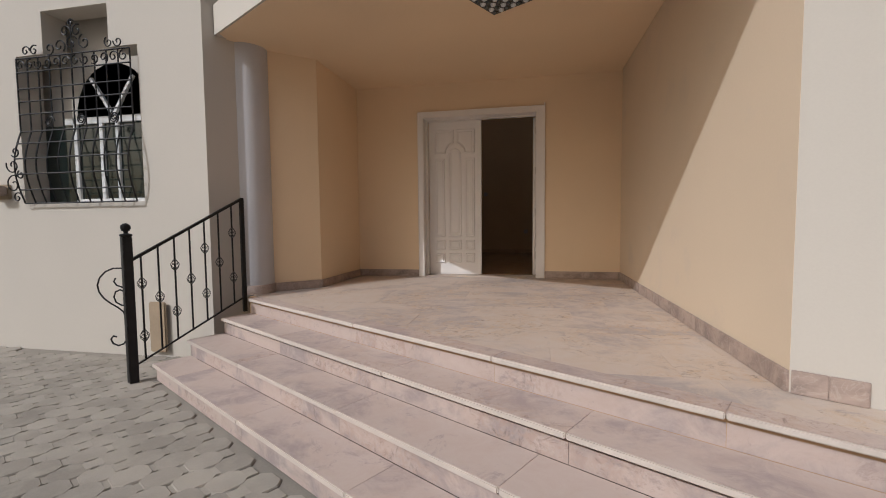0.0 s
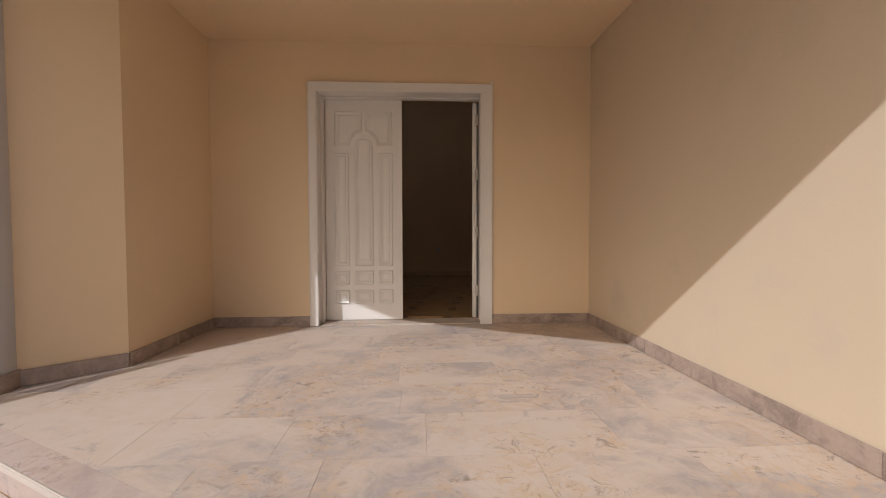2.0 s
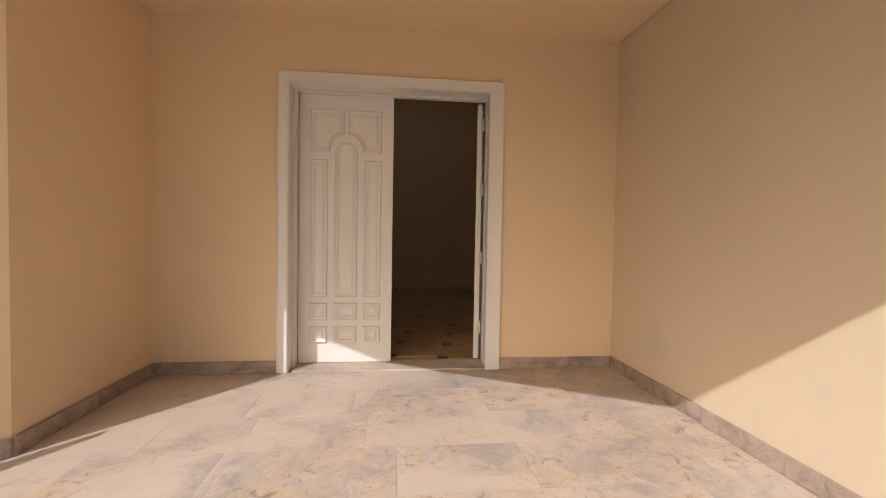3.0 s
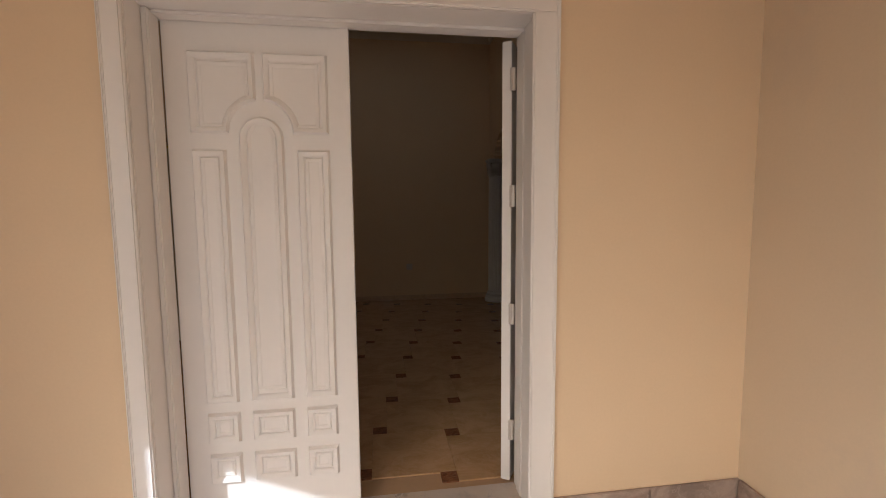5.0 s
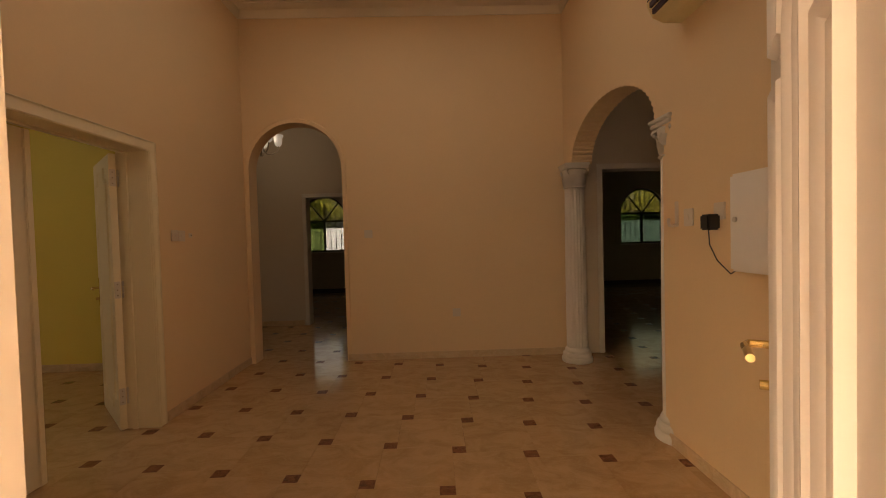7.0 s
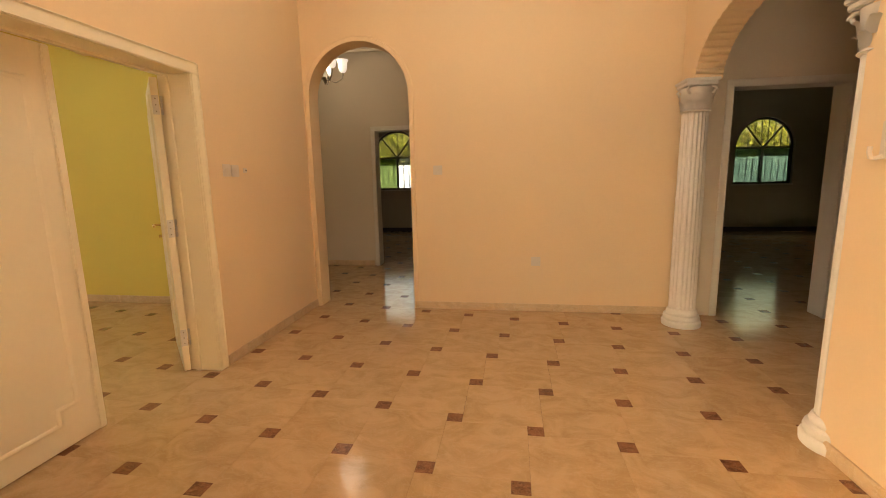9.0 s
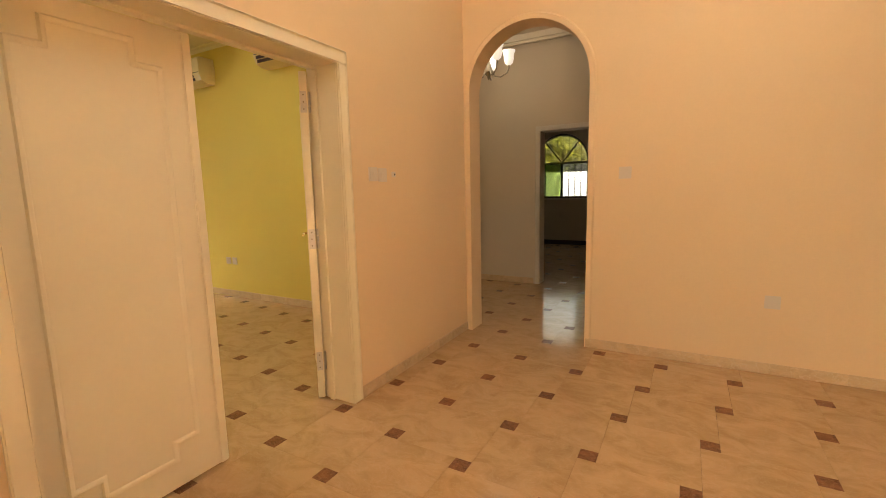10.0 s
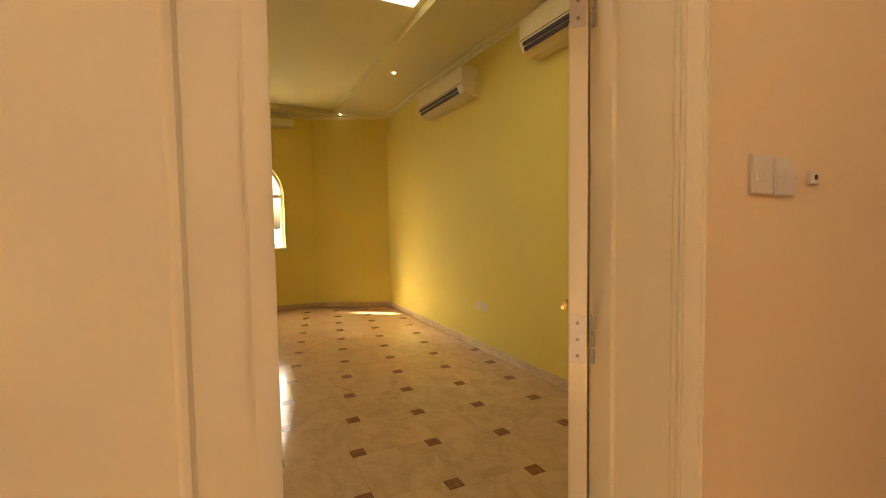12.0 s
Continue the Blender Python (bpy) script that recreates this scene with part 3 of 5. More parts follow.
# garden beyond the rear windows
structure("garden_wall", boxed(-14, 16, 15.2, 15.45, -0.6, 1.75), OUTWALL, "white garden boundary wall", "wall")


# ---- doors ----
def stadium(x0, x1, z0, z1):
    c, r = (x0 + x1) / 2, (x1 - x0) / 2
    return [(x0, z0), (x1, z0)] + [(c + r * math.cos(math.pi * i / 10), z1 - r + r * math.sin(math.pi * i / 10)) for i in range(11)]


def rect(x0, x1, z0, z1):
    return [(x0, z0), (x1, z0), (x1, z1), (x0, z1)]


def shoulder(sign):
    arc = [(sign * 0.14 * math.cos(a), 1.69 + 0.14 * math.sin(a)) for a in [radians(2 + 9.5 * i) for i in range(9)]]
    pts = [(sign * 0.26, 1.695)] + arc + [(sign * 0.03, 1.99), (sign * 0.26, 1.99)]
    return pts if sign < 0 else pts[::-1]


def inner(pts, d):
    c = Vector((sum(p[0] for p in pts) / len(pts), sum(p[1] for p in pts) / len(pts)))
    w = max(p[0] for p in pts) - min(p[0] for p in pts)
    h = max(p[1] for p in pts) - min(p[1] for p in pts)
    return [(c.x + (p[0] - c.x) * (1 - 2 * d / w), c.y + (p[1] - c.y) * (1 - 2 * d / h)) for p in pts]


def entrance_leaf(parent, width, at, rz, label):
    """A door leaf: hinge edge at local x 0, running to x = width, its faces at y 0 and 0.045."""
    leaf = part("leaf", boxed(0, width, 0, 0.045, 0.012, 2.122, 0.003), WHITE, parent, label)
    leaf.matrix_local = pose(*at, 0, 0, rz)
    c = width / 2
    shapes = [shoulder(-1), shoulder(1), stadium(-0.075, 0.075, 0.55, 1.735)]
    for a, b in ((-0.26, -0.155), (0.155, 0.26)):
        shapes.append(rect(a, b, 0.55, 1.60))
    for a, b in ((-0.26, -0.155), (-0.075, 0.075), (0.155, 0.26)):
        shapes += [rect(a, b, 0.37, 0.475), rect(a, b, 0.185, 0.29)]
    for sh in shapes:
        for side in (0, 1):
            bm = bmesh.new()
            bead(bm, sh, 0.015, 0.017)
            bead(bm, inner(sh, 0.024), 0.009, 0.006)
            m = Matrix.Translation((c, 0.0, 0)) if side == 0 else Matrix.Translation((c, 0.045, 0)) @ Matrix.Scale(-1, 4, (0, 1, 0))
            bmesh.ops.transform(bm, matrix=m, verts=bm.verts)
            part("panel_moulding", bm, WHITE, leaf, "", True)
    return leaf


def hinge(parent, at, h=0.12):
    bm = bmesh.new()
    tube(bm, [(at[0], at[1], at[2] - h / 2), (at[0], at[1], at[2] + h / 2)], 0.009, 8)
    box(bm, at[0] - 0.02, at[0], at[1] - 0.002, at[1] + 0.003, at[2] - h / 2, at[2] + h / 2)
    part("hinge", bm, STEEL, parent, "painted steel butt hinge", True)


def lever(parent, x, z, face, out, toward):
    """A brass plate with a lever on one face of a leaf."""
    bm = bmesh.new()
    a, b = sorted((face, face + out * 0.006))
    box(bm, x - 0.02, x + 0.02, a, b, z - 0.15, z + 0.08, 0.002)
    tube(bm, [(x, face, z), (x, face + out * 0.05, z), (x + toward * 0.025, face + out * 0.058, z), (x + toward * 0.12, face + out * 0.055, z - 0.004)], 0.009, 8)
    tube(bm, [(x, face, z - 0.09), (x, face + out * 0.03, z - 0.09)], 0.011, 8)
    part("door_handle", bm, BRASS, parent, "worn brass lever handle on a long plate", True)


def casing(parent, x0, x1, top, y, w, d, mat, name="casing", w1=None):
    """Door casing in local wall coordinates on the face y, standing out to -y: flat boards with a rounded inner bead and a thin back band."""
    w1 = w1 or w
    for o, inn, h in ((x0 - w, x0, w), (x1 + w1, x1, w1)):
        s_ = 1 if inn > o else -1
        bm = bmesh.new()
        box(bm, *sorted((o, inn)), y - d * 0.7, y, 0, top, 0.004)
        box(bm, *sorted((inn - s_ * h * 0.24, inn - s_ * 0.001)), y - d * 0.92, y - d * 0.4, 0, top, 0.006)
        box(bm, *sorted((o - s_ * 0.001, o + s_ * h * 0.13)), y - d, y - 0.001, 0, top + h, 0.005)
        part(name, bm, mat, parent)
    bm = bmesh.new()
    box(bm, x0 - w, x1 + w1, y - d * 0.7, y, top, top + w, 0.004)
    box(bm, x0 - w * 0.24, x1 + w1 * 0.24, y - d * 0.92, y - d * 0.4, top - 0.001, top + w * 0.24, 0.006)
    box(bm, x0 - w, x1 + w1, y - d, y - 0.002, top + w * 0.87, top + w + 0.001, 0.005)
    part(name + "_head", bm, mat, parent)


def lining(parent, x0, x1, top, y0, y1, mat, t=0.02, stop=None):
    for a, b in ((x0 - t, x0), (x1, x1 + t)):
        part("jamb", boxed(a, b, y0, y1, 0, top + t, 0.002), mat, parent)
    part("head_jamb", boxed(x0, x1, y0, y1, top, top + t, 0.002), mat, parent)
    if stop:
        part("door_stop", boxed(x0, x0 + 0.014, *stop, 0, top), mat, parent)
        part("door_stop", boxed(x1 - 0.014, x1, *stop, 0, top), mat, parent)
        part("door_stop", boxed(x0 + 0.014, x1 - 0.014, *stop, top - 0.014, top), mat, parent)


door = thing("door_1", "white panelled double entrance door, one leaf open inward", "door", kind="structure")
casing(door, DX0 - 0.022, DX1 - 0.02, DTOP, 0.0, 0.078, 0.028, WHITE, "casing", 0.112)
lining(door, DX0 - 0.022, DX1, DTOP, -0.002, 0.252, WHITE, 0.02)
part("door_stop", boxed(DX0 - 0.022, DX0 + 0.002, 0.11, 0.203, 0, DTOP, 0.006), WHITE, door)
part("door_stop", boxed(DX1 - 0.007, DX1, 0.135, 0.203, 0, DTOP, 0.006), WHITE, door)
part("door_stop", boxed(DX0 + 0.002, DX1 - 0.007, 0.135, 0.203, DTOP - 0.014, DTOP, 0.004), WHITE, door)
entrance_leaf(door, 0.730, (DX0 + 0.003, LEAF_Y, 0), 0, "closed white leaf with raised panel mouldings")
open_leaf = entrance_leaf(door, 0.732, (DX1 - 0.022, LEAF_Y + 0.050, 0), 58, "open white leaf with raised panel mouldings")
lever(open_leaf, 0.675, 1.08, 0.0, -1, -1)
lever(open_leaf, 0.675, 1.08, 0.045, 1, -1)
for z in (0.28, 0.86, 1.42, 1.95):
    hinge(door, (DX1 - 0.012, LEAF_Y + 0.045, z), 0.10)
part("threshold", boxed(DX0, DX1, 0.0, 0.25, -0.02, 0.010, 0.004), STONE, door, "worn marble threshold")


def plain_leaf(parent, width, at, rz, label, handed):
    leaf = part("leaf", boxed(0, width, 0, 0.042, 0.008, 1.992, 0.003), CREAM, parent, label)
    leaf.matrix_local = pose(*at, 0, 0, rz)
    c = width / 2
    a, n = 0.237, 0.10
    sh = [(-a + n, 0.14), (a - n, 0.14), (a - n, 0.22), (a, 0.22), (a, 1.815), (a - n, 1.815), (a - n, 1.905), (-a + n, 1.905), (-a + n, 1.815), (-a, 1.815), (-a, 0.22), (-a + n, 0.22)]
    for side in (0, 1):
        bm = bmesh.new()
        bead(bm, sh, 0.012, 0.010)
        m = Matrix.Translation((c, 0.0, 0)) if side == 0 else Matrix.Translation((c, 0.042, 0)) @ Matrix.Scale(-1, 4, (0, 1, 0))
        bmesh.ops.transform(bm, matrix=m, verts=bm.verts)
        part("panel_moulding", bm, CREAM, leaf, "", True)
    return leaf


# double door to the yellow room: x of its frame runs along the wall, its face looks into the hall
ydoor = thing("door_2", "cream double door to the yellow room, one leaf open", "door", (HX0, 0, 0), 90, kind="structure")
casing(ydoor, YD0, YD1, YDTOP, 0.0, 0.075, 0.025, CREAM)
lining(ydoor, YD0, YD1, YDTOP, -0.002, 0.222, CREAM, 0.015, (0.14, 0.172))
fixed = plain_leaf(ydoor, 0.717, (YD0 + 0.003, 0.175, 0), 0, "closed cream leaf with a notched panel moulding", 1)
part("astragal", boxed(0.687, 0.73, -0.012, 0.0, 0.01, 1.99, 0.005), CREAM, fixed, "rounded cover strip")
swung = plain_leaf(ydoor, 0.715, (YD1 - 0.022, 0.205, 0), 44, "open cream leaf", -1)
lever(swung, 0.655, 1.0, 0.0, -1, -1)
lever(swung, 0.655, 1.0, 0.042, 1, -1)
for z in (0.25, 1.02, 1.82):
    bm = bmesh.new()
    for k in range(3):
        box(bm, YD1 - 0.014, YD1 - 0.001, 0.198, 0.210, z - 0.06 + k * 0.041, z - 0.06 + k * 0.041 + 0.038, 0.003)
    part("hinge", bm, STEEL, ydoor, "painted steel butt hinge")
    part("hinge_plate", boxed(-0.002, 0.0, 0.004, 0.040, z - 0.06, z + 0.06, 0.0008), STEEL, swung)
    for dz in (-0.04, 0.0, 0.04):
        part("screw", tube(bmesh.new(), [(-0.0032, 0.022, z + dz), (-0.0015, 0.022, z + dz)], 0.0045, 8), PEWTER, swung)

for nm, x0, x1, y, top, lab in (("door_3", 2.205, 3.12, HY1, 2.05, "open doorway with a pale casing to the dark rear room"), ("door_4", -1.67, -0.83, 6.87, 2.03, "open doorway with a pale casing off the corridor")):
    d = thing(nm, lab, "doorway", (0, y, 0), 0, kind="structure")
    casing(d, x0 + 0.015, x1 - 0.015, top - 0.015, 0.0, 0.06, 0.022, PLASTER)
    lining(d, x0 + 0.015, x1 - 0.015, top - 0.015, -0.002, 0.202, PLASTER, 0.015)


# ---- windows ----
def arched_window(name, at, rz, width, z0, spring, rise, label, left_glass, right_glass, bars=True, frame_mat=ALU, fan=None):
    """An arched window in an opening: local x along it from 0 to width, y into the wall from the room."""
    fan = fan or BRONZE
    w = thing(name, label, "window", at, rz, kind="structure")
    c, h, k = width / 2, width / 2, 20
    arc = [(c - h * math.cos(math.pi * i / k), spring + rise * math.sin(math.pi * i / k)) for i in range(k + 1)]
    bm = bmesh.new()
    y0, y1, t = 0.08, 0.13, 0.045
    for a, b in ((0, t), (width - t, width)):
        box(bm, a, b, y0, y1, z0, spring)
    box(bm, t, width - t, y0, y1, z0, z0 + t)
    box(bm, t, width - t, y0, y1, spring - t / 2, spring + t / 2)
    box(bm, c - t / 2, c + t / 2, y0, y1, z0 + t, spring - t / 2)
    for (xa, za), (xb, zb) in zip(arc, arc[1:]):
        ia, ib = (c + (xa - c) * 0.925, spring + (za - spring) * 0.93), (c + (xb - c) * 0.925, spring + (zb - spring) * 0.93)
        v = [bm.verts.new((x, y, z)) for y in (y0, y1) for x, z in ((xa, za), (xb, zb), ib, ia)]
        for f in ((0, 1, 2, 3), (7, 6, 5, 4), (0, 4, 5, 1), (2, 6, 7, 3)):
            bm.faces.new([v[j] for j in f])
    for s in (-1, 1):
        tube(bm, [(c, (y0 + y1) / 2, spring), (c + s * h * 0.62, (y0 + y1) / 2, spring + rise * 0.74)], 0.022, 4)
    part("window_frame", bm, frame_mat, w)
    for a, b, m in ((t, c - t / 2, left_glass), (c + t / 2, width - t, right_glass)):
        p = part("pane", boxed(a, b, 0.10, 0.106, z0 + t, spring - t / 2), m, w)
        p.visible_shadow = False
    bm = bmesh.new()
    vs = [bm.verts.new((x, 0.103, z)) for x, z in arc]
    bm.faces.new(vs)
    back = [bm.verts.new((x, 0.109, z)) for x, z in arc]
    bm.faces.new(back[::-1])
    for i in range(k + 1):
        j = (i + 1) % (k + 1)
        bm.faces.new((vs[i], vs[j], back[j], back[i]))
    p = part("fanlight_pane", bm, fan, w)
    p.visible_shadow = False
    if bars:
        for i in range(9):
            x = width * (i + 0.5) / 9
            top = spring + rise * math.sqrt(max(0, 1 - ((x - c) / h) ** 2))
            part("security_bar", tube(bmesh.new(), [(x, 0.19, z0), (x, 0.19, top)], 0.011, 6), IRON, w)
    part("window_sill", boxed(-0.02, width + 0.02, -0.015, 0.2, z0 - 0.03, z0 + 0.004, 0.004), frame_mat if not bars else PLASTER, w)
    return w


arched_window("window_1", (-3.05, 11.1, 0), 0, 1.2, 1.04, 1.82, 0.64, "arched barred window with a green sliding pane", GREEN_GLASS, PALE_GLASS)
arched_window("window_2", (5.17, 11.1, 0), 0, 1.18, 1.04, 1.82, 0.64, "arched barred window with teal tinted panes", TEAL_GLASS, TEAL_GLASS)
arched_window("window_3", (-8.42, 1.96, 0), 90, 1.17, 1.0, 1.8, 0.6, "arched white window letting sun into the yellow room", CLEAR, CLEAR, False, WHITE_ALU, CLEAR)
# the bay window's sashes: one slid half open, so that the sun comes through the gap
for o in bpy.data.objects["window_3"].children:
    if o.name.startswith("fanlight") or o.name.startswith("pane"):
        o.visible_shadow = True
sash = [o for o in bpy.data.objects["window_3"].children if o.name.startswith("pane")][-1]
sash.location.x = -0.30
sash.location.y = 0.012
part("sash_stile", boxed(0.80, 0.84, 0.085, 0.125, 1.045, 1.777, 0.003), WHITE_ALU, bpy.data.objects["window_3"])


# ---- porch: column, skirting, steps ----
col = thing("porch_column", "round grey painted porch column", "column", (-2.24, -1.57, 0))
part("shaft", lathe(bmesh.new(), [(0.21, -0.02), (0.21, 2.57)], seg=40), COLUMN, col, "", True)
ring = part("base_ring", lathe(bmesh.new(), [(0.227, 0.0), (0.227, 0.09), (0.223, 0.096), (0.21, 0.096)], seg=40), SKIRT, col, "grey stone skirting ring", True)

skirting("baseboard_1", (-1.66, 0), (DX0 - 0.097, 0), 0.092, 0.016, SKIRT, "grey marble skirting by the door")
skirting("baseboard_2", (DX1 + 0.097, 0), (1.80, 0), 0.092, 0.016, SKIRT, "grey marble skirting by the door")
skirting("baseboard_3", (1.80, -0.02), (1.80, -3.70), 0.095, 0.018, SKIRT, "grey marble skirting along the sunlit wall", 0.5)
skirting("baseboard_4", (w0.x + 0.005, w0.y - 0.003), uv(3.66, 2.304), 0.10, 0.022, SKIRT, "broken end of grey marble skirting", 0.13)
skirting("baseboard_5", (-1.66, -1.16), (-1.66, -0.02), 0.092, 0.016, SKIRT, "grey marble skirting on the pier")
skirting("baseboard_6", (-2.055, -1.515), (-1.662, -1.162), 0.092, 0.016, SKIRT, "grey marble skirting on the splayed pier")

step_frame = Matrix(((U.x, V.x, 0, 0), (U.y, V.y, 0, 0), (0, 0, 1, 0), (0, 0, 0, 1)))
rnd = random.Random(4)
for i, v in enumerate(NOSES):
    z = -RISE * i
    deep = 0.32
    st = thing("step", "marble step with a worn pale nosing", "step", group="entrance steps", kind="structure")
    # riser core and slabs
    # core coloured dark, so the shade under the overhang is partly painted
    part("riser_core", boxed(-0.78, 8.0, v - 0.30, v - 0.075, -0.66, z - 0.027, m=step_frame), JOINT_SHADE, st, "riser core coloured dark for the shade under the nosing")
    u = -0.80
    first = True
    while u < 8.0:
        n = u + (rnd.uniform(0.5, 1.1) if first else rnd.uniform(1.05, 1.3))
        first = False
        if i:
            part("tread_slab", boxed(u + 0.0004, min(n, 8.0) - 0.0004, NOSES[i - 1] - 0.03, v - 0.0125, z - 0.026, z, 0.0014, step_frame), TREAD, st)
        else:
            part("nosing_slab", boxed(u + 0.0004, min(n, 8.0) - 0.0004, v - 0.14, v - 0.0125, z - 0.026, z, 0.0014, step_frame), TREAD, st)
        part("nosing_edge", boxed(u + rnd.uniform(0.0008, 0.003), min(n, 8.0) - rnd.uniform(0.0008, 0.003), v - 0.012, v + rnd.uniform(-0.003, 0.0), z - 0.030, z + 0.0005, 0.005, step_frame), NOSE, st, "worn pale front edge")
        part("riser_slab", boxed(u + 0.001, min(n, 8.0) - 0.001, v - 0.052, v - 0.034, z - RISE, z - 0.050, 0.0, step_frame), RISER, st)
        u = n

# porch floor slabs: staggered rows of marble, clipped to the porch outline


def clip_poly(poly, region):
    """Keeps the part of a polygon within a list of half planes (point, inward normal)."""
    for p, n in region:
        out = []
        for a, b in zip(poly, poly[1:] + poly[:1]):
            da, db = (a - p).dot(n), (b - p).dot(n)
            if da >= 0:
                out.append(a)
            if da * db < 0:
                out.append(a + (b - a) * (da / (da - db)))
        poly = out
        if len(poly) < 3:
            return []
    return poly


porch = bpy.data.objects["floor_porch"]
planes = [(Vector((-1.66, 0)), Vector((0, -1))), (Vector((1.80, 0)), Vector((-1, 0))), (Vector(uv(0, 2.585)), -V)]
left1 = [(Vector((-1.66, 0)), Vector((1, 0)))]
left2 = [(Vector((-1.90, -0.90)), Vector((0.66, -0.75)).normalized()), (Vector(uv(-1.04, 2.6)), U), (Vector((-1.66, 0)), Vector((-1, 0)))]
row, y = 0, 0.0
while y > -4.6:
    h = 0.40
    x = -2.7 - (row % 2) * 0.3 - rnd.uniform(0, 0.12)
    while x < 1.9:
        wd = rnd.choice((0.6, 0.6, 0.8, 0.45))
        quad = [Vector(p) for p in ((x + 0.0006, y - h + 0.0006), (x + wd - 0.0006, y - h + 0.0006), (x + wd - 0.0006, y - 0.0006), (x + 0.0006, y - 0.0006))]
        for extra in (left1, left2):
            pl = clip_poly(quad, planes + extra)
            if len(pl) > 2 and abs(sum(a.x * b.y - b.x * a.y for a, b in zip(pl, pl[1:] + pl[:1]))) > 0.004:
                part("slab", prism(bmesh.new(), [(p.x, p.y) for p in pl], -0.02, rnd.uniform(-0.0012, 0.0)), STONE, porch)
        x += wd
    y -= h
    row += 1
for q in ((3.41, 3.95), (3.95, 4.6), (4.6, 5.3), (5.3, 6.2)):
    part("slab", boxed(q[0] + 0.001, q[1] - 0.001, 2.31, 2.584, -0.02, -0.001, m=step_frame), STONE, porch)


# ---- railing ----
def railing():
    r = thing("stair_railing", "black wrought-iron stair railing with basket balusters", "railing", (-2.607, -2.745, GROUND_Z))
    base = Vector((-2.607, -2.745, GROUND_Z))
    top = Vector((-2.15, -1.87, 0)) - Vector((-2.607, -2.745, 0))
    length = top.length
    d = top.normalized()

    def at(s, z):
        return (d.x * s, d.y * s, z - GROUND_Z)
    m = Matrix(((d.x, -d.y, 0, 0), (d.y, d.x, 0, 0), (0, 0, 1, 0), (0, 0, 0, 1)))
    newel = part("newel_post", boxed(-0.035, 0.035, -0.035, 0.035, 0, 1.24, 0.004, m), IRON, r)
    part("ball_finial", lathe(bmesh.new(), [(0.036, 1.24), (0.046, 1.25), (0.046, 1.262), (0.016, 1.272), (0.016, 1.285), (0.03, 1.295), (0.038, 1.315), (0.034, 1.338), (0.018, 1.352), (0.002, 1.356)], seg=16), IRON, newel, "", True)
    za, zb = 0.44, 0.985
    lo_a, lo_b = -0.46, -0.005
    part("end_post", boxed(length - 0.018, length + 0.018, -0.018, 0.018, -0.15 - GROUND_Z, 1.0 - GROUND_Z, 0.003, m), IRON, r)
    for nm, p, q, hw in (("handrail", za, zb, 0.02), ("bottom_rail", lo_a, lo_b, 0.011)):
        bm = bmesh.new()
        a, b = Vector(at(0.02, p)), Vector(at(length - 0.01, q))
        rot = (b - a).to_track_quat("X", "Z").to_matrix().to_4x4()
        box(bm, 0, (b - a).length, -hw, hw, -hw * 0.6, hw * 0.6, 0.003, Matrix.Translation(a) @ rot)
        part(nm, bm, IRON, r)
    k = 7
    for i in range(k):
        s = length * (i + 0.75) / (k + 0.55)
        f = s / length
        z0, z1 = lo_a + (lo_b - lo_a) * f, za + (zb - za) * f
        bal = part("baluster", tube(bmesh.new(), [at(s, z0), at(s, z1)], 0.008, 6), IRON, r)
        spots = (0.5,) if i % 2 else (0.27, 0.72)
        if i == 0:
            spots = (0.22, 0.72)
        for q in spots:
            zc = z0 + (z1 - z0) * q
            bm = bmesh.new()
            for j in range(6):
                pts = []
                for e in range(9):
                    tt = e / 8
                    a = 2 * math.pi * (j / 6 + tt * 0.5)
                    rr = 0.005 + 0.030 * math.sin(math.pi * tt)
                    px, py, pz = at(s, zc - 0.05 + 0.10 * tt)
                    pts.append((px + rr * math.cos(a), py + rr * math.sin(a), pz))
                tube(bm, pts, 0.0035, 4)
            part("basket", bm, IRON_WORN, bal, "twisted iron basket", True)
    # scrollwork at the newel, along the step line
    def scroll(pts):
        part("scroll", tube(bmesh.new(), [(-q[0] * 1.0, -q[0] * 0.3, q[1] * 1.1 - GROUND_Z) for q in pts], 0.007, 6), IRON, r, "", True)
    top = [(0.005, 0.33), (0.05, 0.345), (0.11, 0.345), (0.17, 0.32), (0.215, 0.275), (0.235, 0.22), (0.225, 0.165), (0.19, 0.115), (0.14, 0.075), (0.09, 0.045), (0.05, 0.01), (0.03, -0.04), (0.024, -0.10), (0.022, -0.15), (0.03, -0.20), (0.06, -0.24), (0.10, -0.252), (0.14, -0.235), (0.155, -0.20), (0.135, -0.175), (0.11, -0.185)]
    scroll(top)
    scroll([(0.01, 0.06), (0.06, 0.06), (0.10, 0.085), (0.115, 0.125), (0.10, 0.165), (0.065, 0.18), (0.035, 0.165), (0.03, 0.14)])
    scroll([(0.01, 0.19), (0.05, 0.20), (0.09, 0.215), (0.11, 0.245), (0.095, 0.27)])


railing()


# ---- paving: staggered hexagon blocks with a fine joint ----
def block(pts, z):
    bm = bmesh.new()
    k = len(pts)
    lo = [bm.verts.new((x, y, -0.05)) for x, y in pts]
    mid = [bm.verts.new((x * 0.975, y * 0.975, z - 0.008)) for x, y in pts]
    hi = [bm.verts.new((x * 0.91, y * 0.91, z)) for x, y in pts]
    for a, b in ((lo, mid), (mid, hi)):
        for i in range(k):
            bm.faces.new((a[i], a[(i + 1) % k], b[(i + 1) % k], b[i]))
    bm.faces.new(hi)
    return bm


structure("paving_bed", boxed(-9.2, 3.6, -9.2, -1.9, GROUND_Z - 0.06, GROUND_Z - 0.016), SAND, "sandy bed of the block paving", "ground")
